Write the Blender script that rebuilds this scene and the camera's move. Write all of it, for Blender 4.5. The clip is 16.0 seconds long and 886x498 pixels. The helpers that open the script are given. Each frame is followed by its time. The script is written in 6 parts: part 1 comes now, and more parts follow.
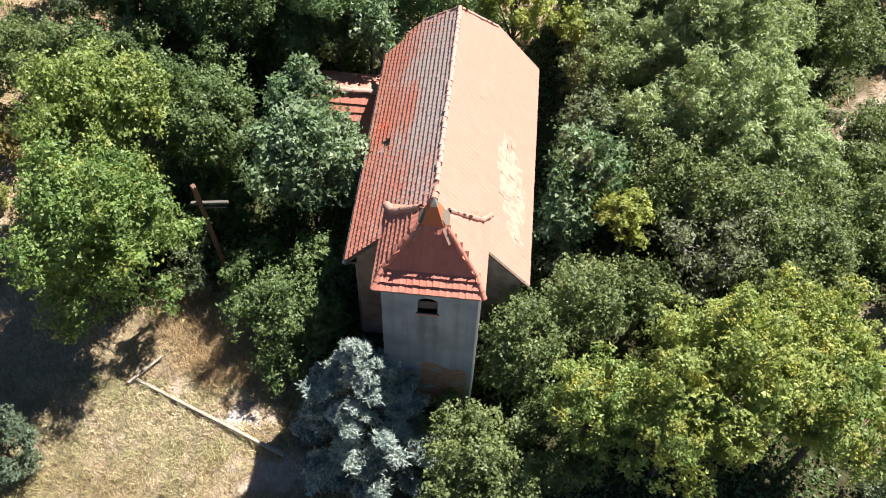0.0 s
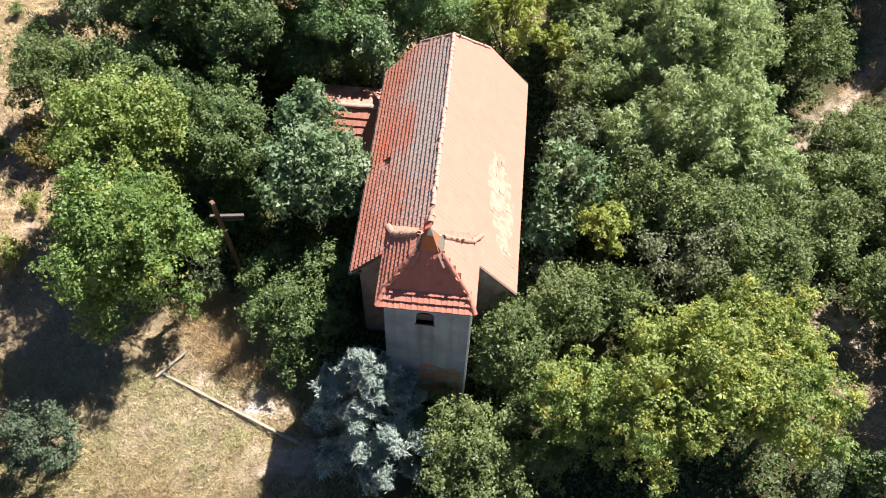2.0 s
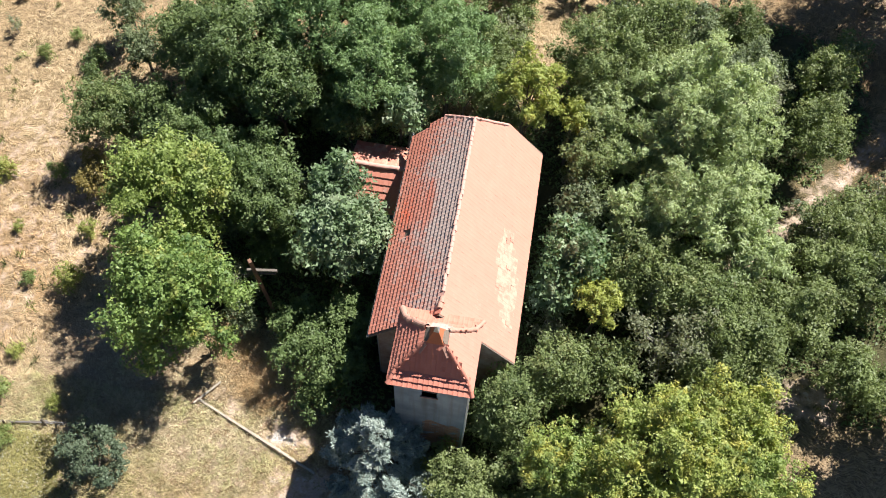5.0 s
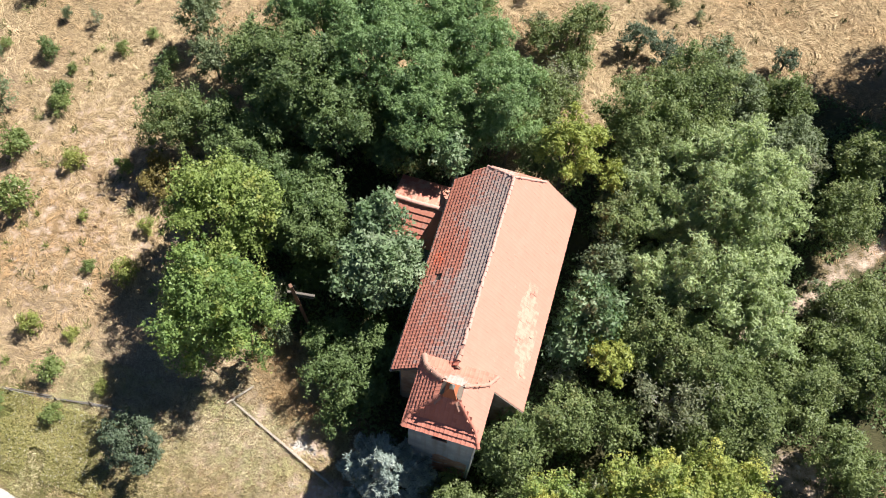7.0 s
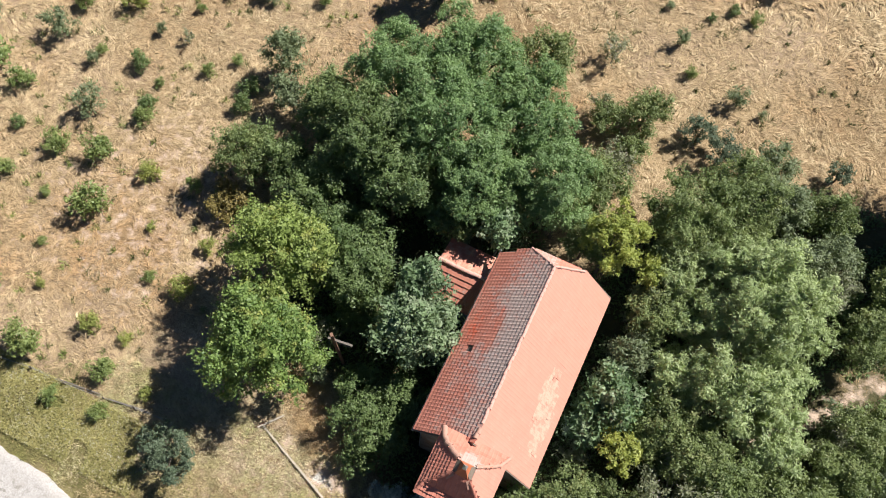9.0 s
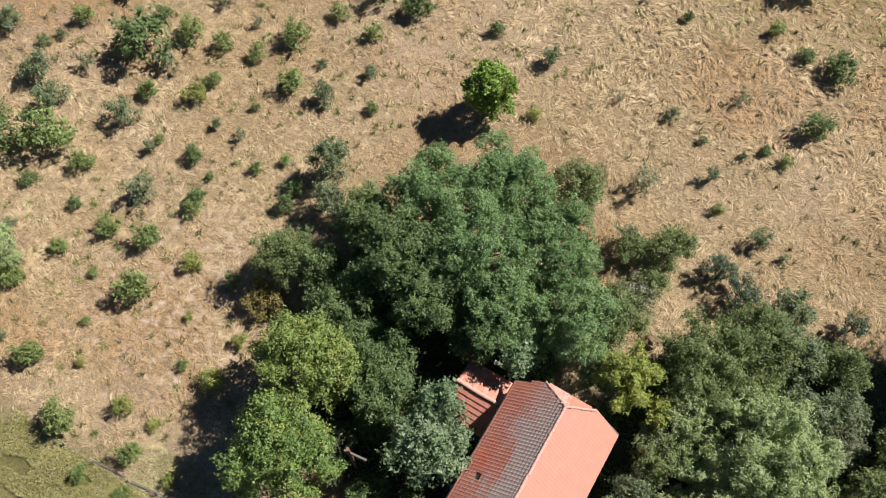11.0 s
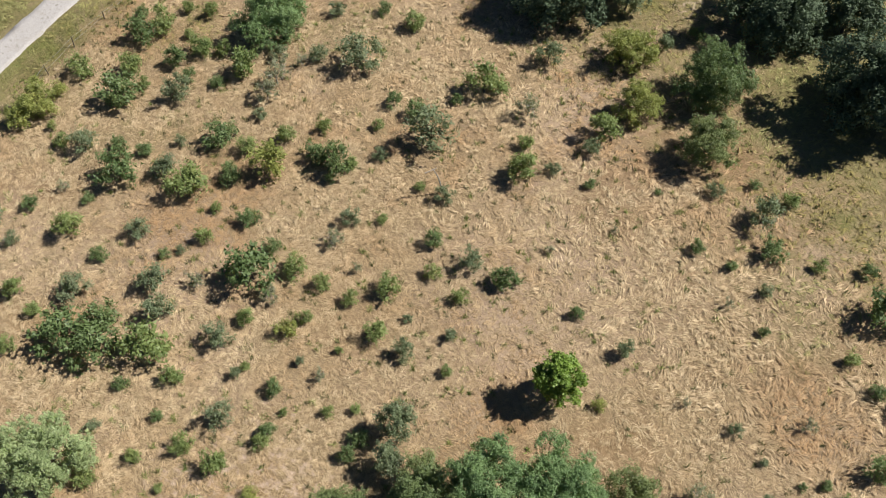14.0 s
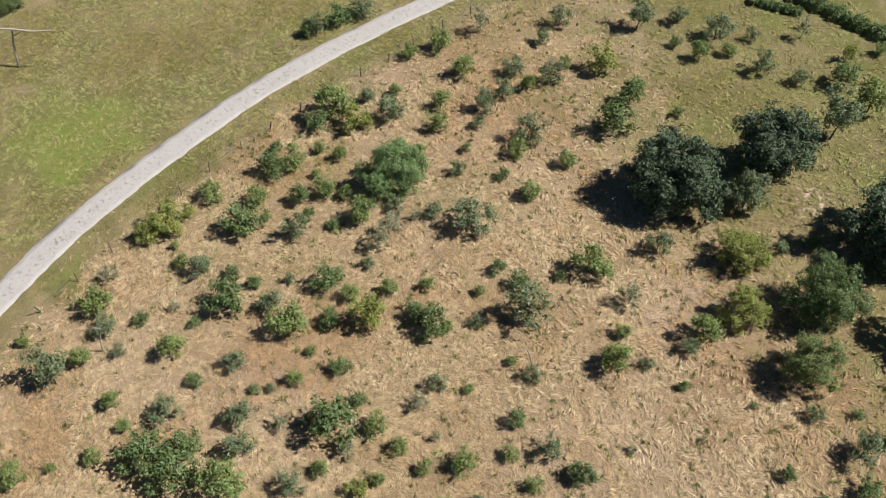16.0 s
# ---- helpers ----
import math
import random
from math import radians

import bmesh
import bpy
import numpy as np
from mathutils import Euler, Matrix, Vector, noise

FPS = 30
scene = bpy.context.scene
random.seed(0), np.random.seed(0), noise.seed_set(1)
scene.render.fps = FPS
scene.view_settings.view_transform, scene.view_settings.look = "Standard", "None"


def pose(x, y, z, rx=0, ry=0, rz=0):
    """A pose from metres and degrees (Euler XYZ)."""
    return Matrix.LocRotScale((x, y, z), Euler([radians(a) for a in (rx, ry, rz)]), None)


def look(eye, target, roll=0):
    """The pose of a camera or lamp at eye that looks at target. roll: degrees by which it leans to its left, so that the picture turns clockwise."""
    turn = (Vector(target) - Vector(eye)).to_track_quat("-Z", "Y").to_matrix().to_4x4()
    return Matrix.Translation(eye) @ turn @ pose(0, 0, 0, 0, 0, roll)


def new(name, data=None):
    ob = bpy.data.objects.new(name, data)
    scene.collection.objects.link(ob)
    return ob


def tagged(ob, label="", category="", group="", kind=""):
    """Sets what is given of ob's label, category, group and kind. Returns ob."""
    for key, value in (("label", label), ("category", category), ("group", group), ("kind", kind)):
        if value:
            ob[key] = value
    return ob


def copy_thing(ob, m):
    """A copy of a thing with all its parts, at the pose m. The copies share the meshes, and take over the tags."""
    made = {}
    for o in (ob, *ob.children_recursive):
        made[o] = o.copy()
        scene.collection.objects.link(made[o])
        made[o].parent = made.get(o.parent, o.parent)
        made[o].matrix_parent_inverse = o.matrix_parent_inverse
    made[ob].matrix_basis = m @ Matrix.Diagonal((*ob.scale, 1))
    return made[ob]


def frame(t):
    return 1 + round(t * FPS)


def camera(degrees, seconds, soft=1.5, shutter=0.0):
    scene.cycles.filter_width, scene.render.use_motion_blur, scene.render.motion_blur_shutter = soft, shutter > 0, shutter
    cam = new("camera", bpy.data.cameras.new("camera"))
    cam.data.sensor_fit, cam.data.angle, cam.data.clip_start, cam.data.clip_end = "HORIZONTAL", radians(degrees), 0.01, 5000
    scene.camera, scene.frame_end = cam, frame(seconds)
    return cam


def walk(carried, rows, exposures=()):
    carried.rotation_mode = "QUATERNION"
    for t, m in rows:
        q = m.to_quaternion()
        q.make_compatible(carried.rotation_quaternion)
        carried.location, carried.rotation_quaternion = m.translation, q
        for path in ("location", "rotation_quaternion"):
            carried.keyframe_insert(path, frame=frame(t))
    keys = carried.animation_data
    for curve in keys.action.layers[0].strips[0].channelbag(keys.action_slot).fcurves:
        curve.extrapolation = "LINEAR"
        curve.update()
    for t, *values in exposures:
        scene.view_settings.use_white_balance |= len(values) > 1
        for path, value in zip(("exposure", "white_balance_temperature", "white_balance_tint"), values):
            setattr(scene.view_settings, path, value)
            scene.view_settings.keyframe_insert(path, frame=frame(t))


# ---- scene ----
cam = camera(54.1, 16.0, soft=1.0)
METRES, EYE, TILT, LEAN, TURN = 50.0, 36.0, -53.5, -1.5, 5.5
ROWS = [
    (0.0, 0.0, 0.0, 0.0, 0.0, 0.0, -0.0),
    (0.5, 0.0005, -0.0203, 0.012, -0.01, -0.8, 0.02),
    (1.0, 0.0007, -0.0407, 0.0239, -0.02, -1.59, 0.06),
    (1.5, 0.0014, -0.0601, 0.0377, -0.04, -2.43, 0.09),
    (2.0, 0.003, -0.0777, 0.0556, -0.07, -3.23, 0.16),
    (2.5, 0.006, -0.0937, 0.077, -0.09, -4.02, 0.28),
    (3.0, 0.0091, -0.108, 0.1009, -0.13, -4.84, 0.38),
    (3.5, 0.0121, -0.1213, 0.1266, 0.18, -5.67, -0.08),
    (4.0, 0.0153, -0.1339, 0.153, 0.77, -6.48, -0.95),
    (6.5, 0.0253, -0.1896, 0.2939, 5.26, -10.79, -7.68),
    (7.0, 0.0241, -0.1997, 0.322, 6.29, -11.7, -9.23),
    (7.5, 0.022, -0.2089, 0.349, 7.38, -12.62, -10.81),
    (8.0, 0.0167, -0.2179, 0.3787, 8.8, -13.68, -12.9),
    (10.5, -0.0108, -0.2541, 0.5395, 14.25, -14.85, -20.33),
    (11.0, -0.0189, -0.261, 0.5724, 14.79, -13.41, -21.02),
    (11.5, -0.027, -0.269, 0.6048, 15.51, -12.0, -21.93),
    (12.0, -0.0361, -0.277, 0.638, 16.6, -10.75, -23.26),
    (12.5, -0.0463, -0.2853, 0.6702, 17.81, -9.57, -24.7),
    (13.0, -0.0574, -0.294, 0.7022, 19.08, -8.45, -26.15),
    (13.5, -0.0691, -0.3036, 0.7327, 20.54, -7.44, -27.78),
    (14.0, -0.0816, -0.3125, 0.7637, 22.22, -6.55, -29.59),
    (14.5, -0.0957, -0.3202, 0.7938, 24.17, -5.85, -31.58),
    (15.0, -0.1106, -0.3276, 0.8236, 26.62, -5.47, -33.89),
    (15.5, -0.1267, -0.3361, 0.8526, 28.92, -5.09, -35.87),
    (16.0, -0.1448, -0.346, 0.8824, 30.86, -4.59, -37.47),
]
walk(cam, [(t, pose(0, 0, EYE, TILT, LEAN, TURN) @ pose(METRES * x, METRES * y, METRES * z, 90 + pitch, roll, yaw)) for t, x, y, z, yaw, pitch, roll in ROWS],
     exposures=[(0.0, 1.29), (3.0, 1.26), (7.0, 1.10), (10.0, 0.78), (12.0, 0.61), (14.0, 0.54), (16.0, 0.51)])

# ---- light ----
SUN_AZ, SUN_EL = 41.0, 53.0          # degrees clockwise from +y, and above the horizon
world = bpy.data.worlds.new("sky")
scene.world = world
world.use_nodes = True
wt = world.node_tree
sky = wt.nodes.new("ShaderNodeTexSky")
sky.sky_type, sky.sun_disc = 'NISHITA', False
sky.ozone_density, sky.dust_density = 9.0, 0.2
sky.sun_elevation, sky.sun_rotation = radians(SUN_EL), radians(SUN_AZ)
wt.links.new(sky.outputs["Color"], wt.nodes["Background"].inputs["Color"])
wt.nodes["Background"].inputs["Strength"].default_value = 0.032
sun = new("sun", bpy.data.lights.new("sun", 'SUN'))
sun.data.energy, sun.data.angle, sun.data.color = 5.1, radians(0.53), (1.0, 0.965, 0.91)
sun_way = Vector((math.sin(radians(SUN_AZ)) * math.cos(radians(SUN_EL)), math.cos(radians(SUN_AZ)) * math.cos(radians(SUN_EL)), math.sin(radians(SUN_EL))))
sun.matrix_world = look(sun_way * 100, (0, 0, 0))


# ---- materials ----
class Mat:
    """A small builder for node materials."""

    def __init__(self, name, rough=0.8):
        self.m = bpy.data.materials.new(name)
        self.m.use_nodes = True
        self.t = self.m.node_tree
        self.n, self.l = self.t.nodes, self.t.links
        self.b = self.n["Principled BSDF"]
        self.b.inputs["Roughness"].default_value = rough
        self.b.inputs["Specular IOR Level"].default_value = 0.25
        self.out = self.n["Material Output"]

    def put(self, socket, value):
        if isinstance(value, bpy.types.NodeSocket):
            self.l.new(value, socket)
        elif isinstance(value, tuple) and len(value) == 3 and socket.type == 'RGBA':
            socket.default_value = (*value, 1)
        else:
            socket.default_value = value

    def coord(self, which="Object"):
        return self.n.new("ShaderNodeTexCoord").outputs[which]

    def place(self):
        return self.n.new("ShaderNodeNewGeometry").outputs["Position"]

    def scaled(self, vector, s, turn=(0, 0, 0)):
        k = self.n.new("ShaderNodeMapping")
        self.put(k.inputs["Vector"], vector)
        k.inputs["Scale"].default_value = s
        k.inputs["Rotation"].default_value = [radians(a) for a in turn]
        return k.outputs["Vector"]

    def noise(self, vector, scale, detail=4.0, rough=0.55, warp=0.0):
        k = self.n.new("ShaderNodeTexNoise")
        self.put(k.inputs["Vector"], vector)
        k.inputs["Scale"].default_value, k.inputs["Detail"].default_value = scale, detail
        k.inputs["Roughness"].default_value, k.inputs["Distortion"].default_value = rough, warp
        return k.outputs["Fac"]

    def ramp(self, fac, lo, hi, a=0.0, b=1.0):
        k = self.n.new("ShaderNodeMapRange")
        self.put(k.inputs["Value"], fac)
        for name, v in (("From Min", lo), ("From Max", hi), ("To Min", a), ("To Max", b)):
            k.inputs[name].default_value = v
        return k.outputs["Result"]

    def mix(self, fac, a, b, blend='MIX'):
        k = self.n.new("ShaderNodeMix")
        k.data_type, k.blend_type = 'RGBA', blend
        self.put(k.inputs["Factor"], fac)
        self.put(k.inputs[6], a)
        self.put(k.inputs[7], b)
        return k.outputs[2]

    def math(self, op, a, b=0.0):
        k = self.n.new("ShaderNodeMath")
        k.operation = op
        self.put(k.inputs[0], a)
        self.put(k.inputs[1], b)
        return k.outputs[0]

    def island(self):
        return self.n.new("ShaderNodeNewGeometry").outputs["Random Per Island"]

    def chance(self):
        return self.n.new("ShaderNodeObjectInfo").outputs["Random"]

    def attr(self, name):
        k = self.n.new("ShaderNodeAttribute")
        k.attribute_name = name
        return k.outputs["Fac"]

    def bump(self, height, strength=0.3, distance=0.02):
        k = self.n.new("ShaderNodeBump")
        k.inputs["Strength"].default_value, k.inputs["Distance"].default_value = strength, distance
        self.put(k.inputs["Height"], height)
        self.put(self.b.inputs["Normal"], k.outputs["Normal"])

    def colour(self, value):
        self.put(self.b.inputs["Base Color"], value)
        return self.m


def leaf_material(name, dark, light, odd, odd_share=0.08, glow=0.34, rough=0.5):
    """Leaves: three tints by leaf and by bough, light passing through them."""
    dark, light, odd = ((1.1 * r, 1.06 * g, 1.16 * b) for r, g, b in (dark, light, odd))
    k = Mat(name, rough)
    bough = k.noise(k.place(), 0.55, 3.0)
    c = k.mix(k.ramp(bough, 0.35, 0.65), dark, light)
    c = k.mix(k.ramp(k.island(), 0, 1, 0.0, 0.6), c, light)
    c = k.mix(k.ramp(k.island(), 0.0, 0.4, 0.5, 0.0), c, dark)
    c = k.mix(k.ramp(k.noise(k.place(), 0.9, 2.0), 0.72 - odd_share, 0.80, 0, 0.85), c, odd)
    c = k.mix(k.ramp(k.chance(), 0, 1, 0, 0.2), c, odd)
    k.colour(c)
    k.b.inputs["Specular IOR Level"].default_value = 0.35
    tr = k.n.new("ShaderNodeBsdfTranslucent")
    k.put(tr.inputs["Color"], k.mix(0.5, c, (light[0] * 1.3, light[1] * 1.3, light[2] * 0.6)))
    mx = k.n.new("ShaderNodeMixShader")
    mx.inputs[0].default_value = glow
    k.l.new(k.b.outputs[0], mx.inputs[1])
    k.l.new(tr.outputs[0], mx.inputs[2])
    k.l.new(mx.outputs[0], k.out.inputs["Surface"])
    return k.m


LEAVES = {
    'linden': leaf_material("linden_leaves", (0.062, 0.122, 0.034), (0.228, 0.325, 0.088), (0.43, 0.41, 0.10), 0.16),
    'hornbeam': leaf_material("hornbeam_leaves", (0.058, 0.106, 0.038), (0.155, 0.222, 0.078), (0.24, 0.275, 0.10)),
    'maple': leaf_material("maple_leaves", (0.028, 0.07, 0.028), (0.15, 0.245, 0.098), (0.46, 0.53, 0.33), 0.2),
    'maple_grey': leaf_material("grey_green_leaves", (0.075, 0.11, 0.052), (0.175, 0.225, 0.11), (0.26, 0.30, 0.155), 0.12),
    'elder': leaf_material("elder_leaves", (0.05, 0.092, 0.03), (0.148, 0.215, 0.074), (0.23, 0.28, 0.10)),
    'hawthorn': leaf_material("hawthorn_leaves", (0.064, 0.10, 0.034), (0.19, 0.25, 0.088), (0.30, 0.325, 0.13), 0.17),
    'robinia': leaf_material("robinia_leaves", (0.06, 0.125, 0.05), (0.215, 0.325, 0.122), (0.29, 0.37, 0.145)),
    'robinia_pale': leaf_material("yellowing_leaves", (0.08, 0.148, 0.045), (0.25, 0.345, 0.095), (0.55, 0.48, 0.10), 0.25),
    'willow': leaf_material("willow_leaves", (0.155, 0.215, 0.092), (0.36, 0.45, 0.20), (0.45, 0.52, 0.26), 0.2, 0.36),
    'yellow_bush': leaf_material("golden_leaves", (0.12, 0.155, 0.042), (0.285, 0.325, 0.085), (0.38, 0.385, 0.11), 0.18),
    'yellow_tree': leaf_material("yellow_leaves", (0.11, 0.165, 0.038), (0.315, 0.37, 0.085), (0.47, 0.445, 0.10), 0.20),
    'green_tree': leaf_material("fresh_green_leaves", (0.0728, 0.146, 0.0246), (0.202, 0.319, 0.056), (0.347, 0.403, 0.0784), 0.12),
    'evergreen': leaf_material("dark_evergreen_leaves", (0.036, 0.062, 0.03), (0.09, 0.132, 0.066), (0.13, 0.17, 0.085), 0.08, 0.15, 0.7),
    'juniper_bush': leaf_material("juniper_leaves", (0.04, 0.068, 0.036), (0.10, 0.14, 0.078), (0.16, 0.20, 0.11), 0.1, 0.2),
    'russet_bush': leaf_material("russet_leaves", (0.10, 0.095, 0.03), (0.25, 0.215, 0.07), (0.36, 0.27, 0.09), 0.2),
    'bare_shrub': leaf_material("withered_leaves", (0.105, 0.125, 0.06), (0.235, 0.265, 0.145), (0.30, 0.30, 0.18), 0.12),
    'spruce': leaf_material("blue_spruce_needles", (0.04, 0.07, 0.056), (0.26, 0.34, 0.275), (0.58, 0.64, 0.53), 0.24, 0.12, 0.5),
}


def bark_material(name, a, b):
    k = Mat(name, 0.9)
    n = k.noise(k.scaled(k.coord(), (1, 1, 0.25)), 14.0, 5.0)
    k.bump(n, 0.6, 0.03)
    return k.colour(k.mix(n, a, b))


BARK = bark_material("bark", (0.05, 0.04, 0.03), (0.17, 0.14, 0.11))
TWIG = bark_material("grey_twigs", (0.19, 0.175, 0.15), (0.38, 0.36, 0.32))


# ---- helpers of the scene ----
def mesh_of(name, verts, faces, material=None, smooth=False):
    me = bpy.data.meshes.new(name)
    me.from_pydata([tuple(v) for v in verts], [], faces)
    if material:
        me.materials.append(material)
    if smooth:
        me.polygons.foreach_set("use_smooth", [True] * len(me.polygons))
    return me


def part(name, bm, material, parent=None, label=""):
    """Links a bmesh or a mesh as one object, under its thing."""
    if isinstance(bm, bmesh.types.BMesh):
        me = bpy.data.meshes.new(name)
        bm.normal_update()
        bm.to_mesh(me)
        bm.free()
    else:
        me = bm
    if material and not me.materials:
        me.materials.append(material)
    ob = new(name, me)
    if parent:
        ob.parent = parent
    return tagged(ob, label)


def thing(name, m, label, category, group="", kind=""):
    ob = new(name)
    ob.empty_display_size = 0.3
    ob.matrix_world = m
    return tagged(ob, label, category, group, kind)


def polygons_mesh(verts, corners=3):
    """A mesh from an array of loose polygons with that many corners each."""
    me = bpy.data.meshes.new("leaves")
    n = len(verts) // corners
    me.vertices.add(corners * n)
    me.vertices.foreach_set("co", verts.astype(np.float32).ravel())
    me.loops.add(corners * n)
    me.loops.foreach_set("vertex_index", np.arange(corners * n, dtype=np.int32))
    me.polygons.add(n)
    me.polygons.foreach_set("loop_start", np.arange(0, corners * n, corners, dtype=np.int32))
    me.update(calc_edges=True)
    return me


def box(bm, x0, x1, y0, y1, z0, z1):
    v = [bm.verts.new(p) for p in ((x0, y0, z0), (x1, y0, z0), (x1, y1, z0), (x0, y1, z0), (x0, y0, z1), (x1, y0, z1), (x1, y1, z1), (x0, y1, z1))]
    for f in ((0, 3, 2, 1), (4, 5, 6, 7), (0, 1, 5, 4), (1, 2, 6, 5), (2, 3, 7, 6), (3, 0, 4, 7)):
        bm.faces.new([v[i] for i in f])
    return v


def tube(bm, points, radii, sides=7):
    """A tapered limb along points."""
    rings = []
    for i, p in enumerate(points):
        p = Vector(p)
        d = (Vector(points[min(i + 1, len(points) - 1)]) - Vector(points[max(i - 1, 0)])).normalized()
        a = d.orthogonal().normalized()
        b = d.cross(a)
        rings.append([bm.verts.new(p + (a * math.cos(2 * math.pi * j / sides) + b * math.sin(2 * math.pi * j / sides)) * radii[i]) for j in range(sides)])
    for r0, r1 in zip(rings, rings[1:]):
        for j in range(sides):
            bm.faces.new((r0[j], r0[(j + 1) % sides], r1[(j + 1) % sides], r1[j]))
    bm.faces.new(list(reversed(rings[0])))
    bm.faces.new(rings[-1])


# ---- ground ----
def soft_clip(v, lo, hi, width):
    """v, levelling off beyond lo and hi."""
    if v > hi:
        return hi + width * math.tanh((v - hi) / width)
    if v < lo:
        return lo + width * math.tanh((v - lo) / width)
    return v


def ground_z(x, y):
    return -0.75 + 0.0385 * soft_clip(x, -120, 60, 60) + 0.0734 * soft_clip(y, -20, 150, 60) + 0.55 * math.exp(-((x + 3) ** 2 + (y - 17) ** 2) / 162) + 0.06 * noise.noise((x * 0.13, y * 0.13, 0)) + 0.03 * noise.noise((x * 0.6, y * 0.6, 3))


ROAD_LINE = [(60, 4.0), (20, 4.2), (-8, 4.6), (-20, 5.4), (-30, 6.6), (-48, 7.4), (-62, 8.4), (-74, 12.5), (-81, 19.0), (-85, 26.0), (-88.5, 33.5), (-91.3, 41.5), (-93.7, 50.0), (-95.9, 59.0), (-97.3, 68.5), (-98.0, 78.0), (-98.2, 87.5), (-98.0, 97.0), (-96.5, 115.0), (-92, 150.0), (-85, 200.0)]
ROAD_HALF = 1.95


def spline(points, steps):
    out = []
    for i in range(len(points) - 1):
        p = [Vector(points[min(max(j, 0), len(points) - 1)]) for j in (i - 1, i, i + 1, i + 2)]
        for s in range(steps):
            t = s / steps
            out.append(0.5 * (2 * p[1] + (p[2] - p[0]) * t + (2 * p[0] - 5 * p[1] + 4 * p[2] - p[3]) * t * t + (3 * p[1] - p[0] - 3 * p[2] + p[3]) * t ** 3))
    out.append(Vector(points[-1]))
    return out


ROAD_PATH = spline(ROAD_LINE, 8)
ROAD_XY = np.array([(p.x, p.y) for p in ROAD_PATH])


def road_distance(x, y):
    """Metres from the road's middle."""
    return np.hypot(ROAD_XY[:, 0] - x, ROAD_XY[:, 1] - y).min()


def smooth(v, lo, hi):
    t = min(max((v - lo) / (hi - lo), 0.0), 1.0)
    return t * t * (3 - 2 * t)


def greenness(x, y):
    """How green the grass grows: 0 straw, 1 green."""
    west = 1 - smooth(x, -97, -88) if y > 10 else 0
    orchard = 0.34 * (1 - smooth(x, -75, -42)) * smooth(noise.noise((x * 0.09, y * 0.09, 12)), -0.35, 0.35)
    verge = 1 - smooth(road_distance(x, y) + 2.5 * noise.noise((x * 0.15, y * 0.15, 7)), 4.5, 10)
    north = max(0.42 * smooth(y + 0.25 * x + 10 * noise.noise((x * 0.06, y * 0.06, 6)), 60, 88), 0.78 * smooth(y + 0.3 * x + 14 * noise.noise((x * 0.05, y * 0.05, 2)) + 6 * noise.noise((x * 0.17, y * 0.17, 4)), 72, 98))
    yard = (1 - smooth(math.hypot((x + 14) / 7, (y - 12) / 4), 0.6, 1.2)) * 0.22
    return max(0.62 * west + 0.35 * (1 - smooth(math.hypot((x + 103) / 10, (y - 41) / 11) + 0.5 * noise.noise((x * 0.2, y * 0.2, 1)), 0.4, 1.3)), 0.72 * verge, north, yard, orchard)


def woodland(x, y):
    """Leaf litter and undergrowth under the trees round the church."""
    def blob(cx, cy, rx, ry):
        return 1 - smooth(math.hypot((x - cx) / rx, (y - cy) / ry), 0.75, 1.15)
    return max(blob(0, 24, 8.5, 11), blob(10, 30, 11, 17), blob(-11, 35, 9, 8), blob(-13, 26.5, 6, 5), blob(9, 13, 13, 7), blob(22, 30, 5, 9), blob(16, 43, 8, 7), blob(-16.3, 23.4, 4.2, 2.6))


def axis_steps(lo, hi, fine, far):
    inner = list(np.arange(lo, hi + 0.01, fine))
    step, a, b, left, right = fine, lo, hi, [], []
    while b < far:
        step *= 1.35
        a, b = a - step, b + step
        left.append(a)
        right.append(b)
    return left[::-1] + inner + right


MAPS = {}


def surveyed(name, xy):
    """The ground's height or cover at many places at once."""
    u, v = np.clip(xy[:, 0] + 135, 0, 174.99), np.clip(xy[:, 1] + 5, 0, 154.99)
    i, j = u.astype(int), v.astype(int)
    a, b, m = u - i, v - j, MAPS[name]
    return (m[j, i] * (1 - a) + m[j, i + 1] * a) * (1 - b) + (m[j + 1, i] * (1 - a) + m[j + 1, i + 1] * a) * b


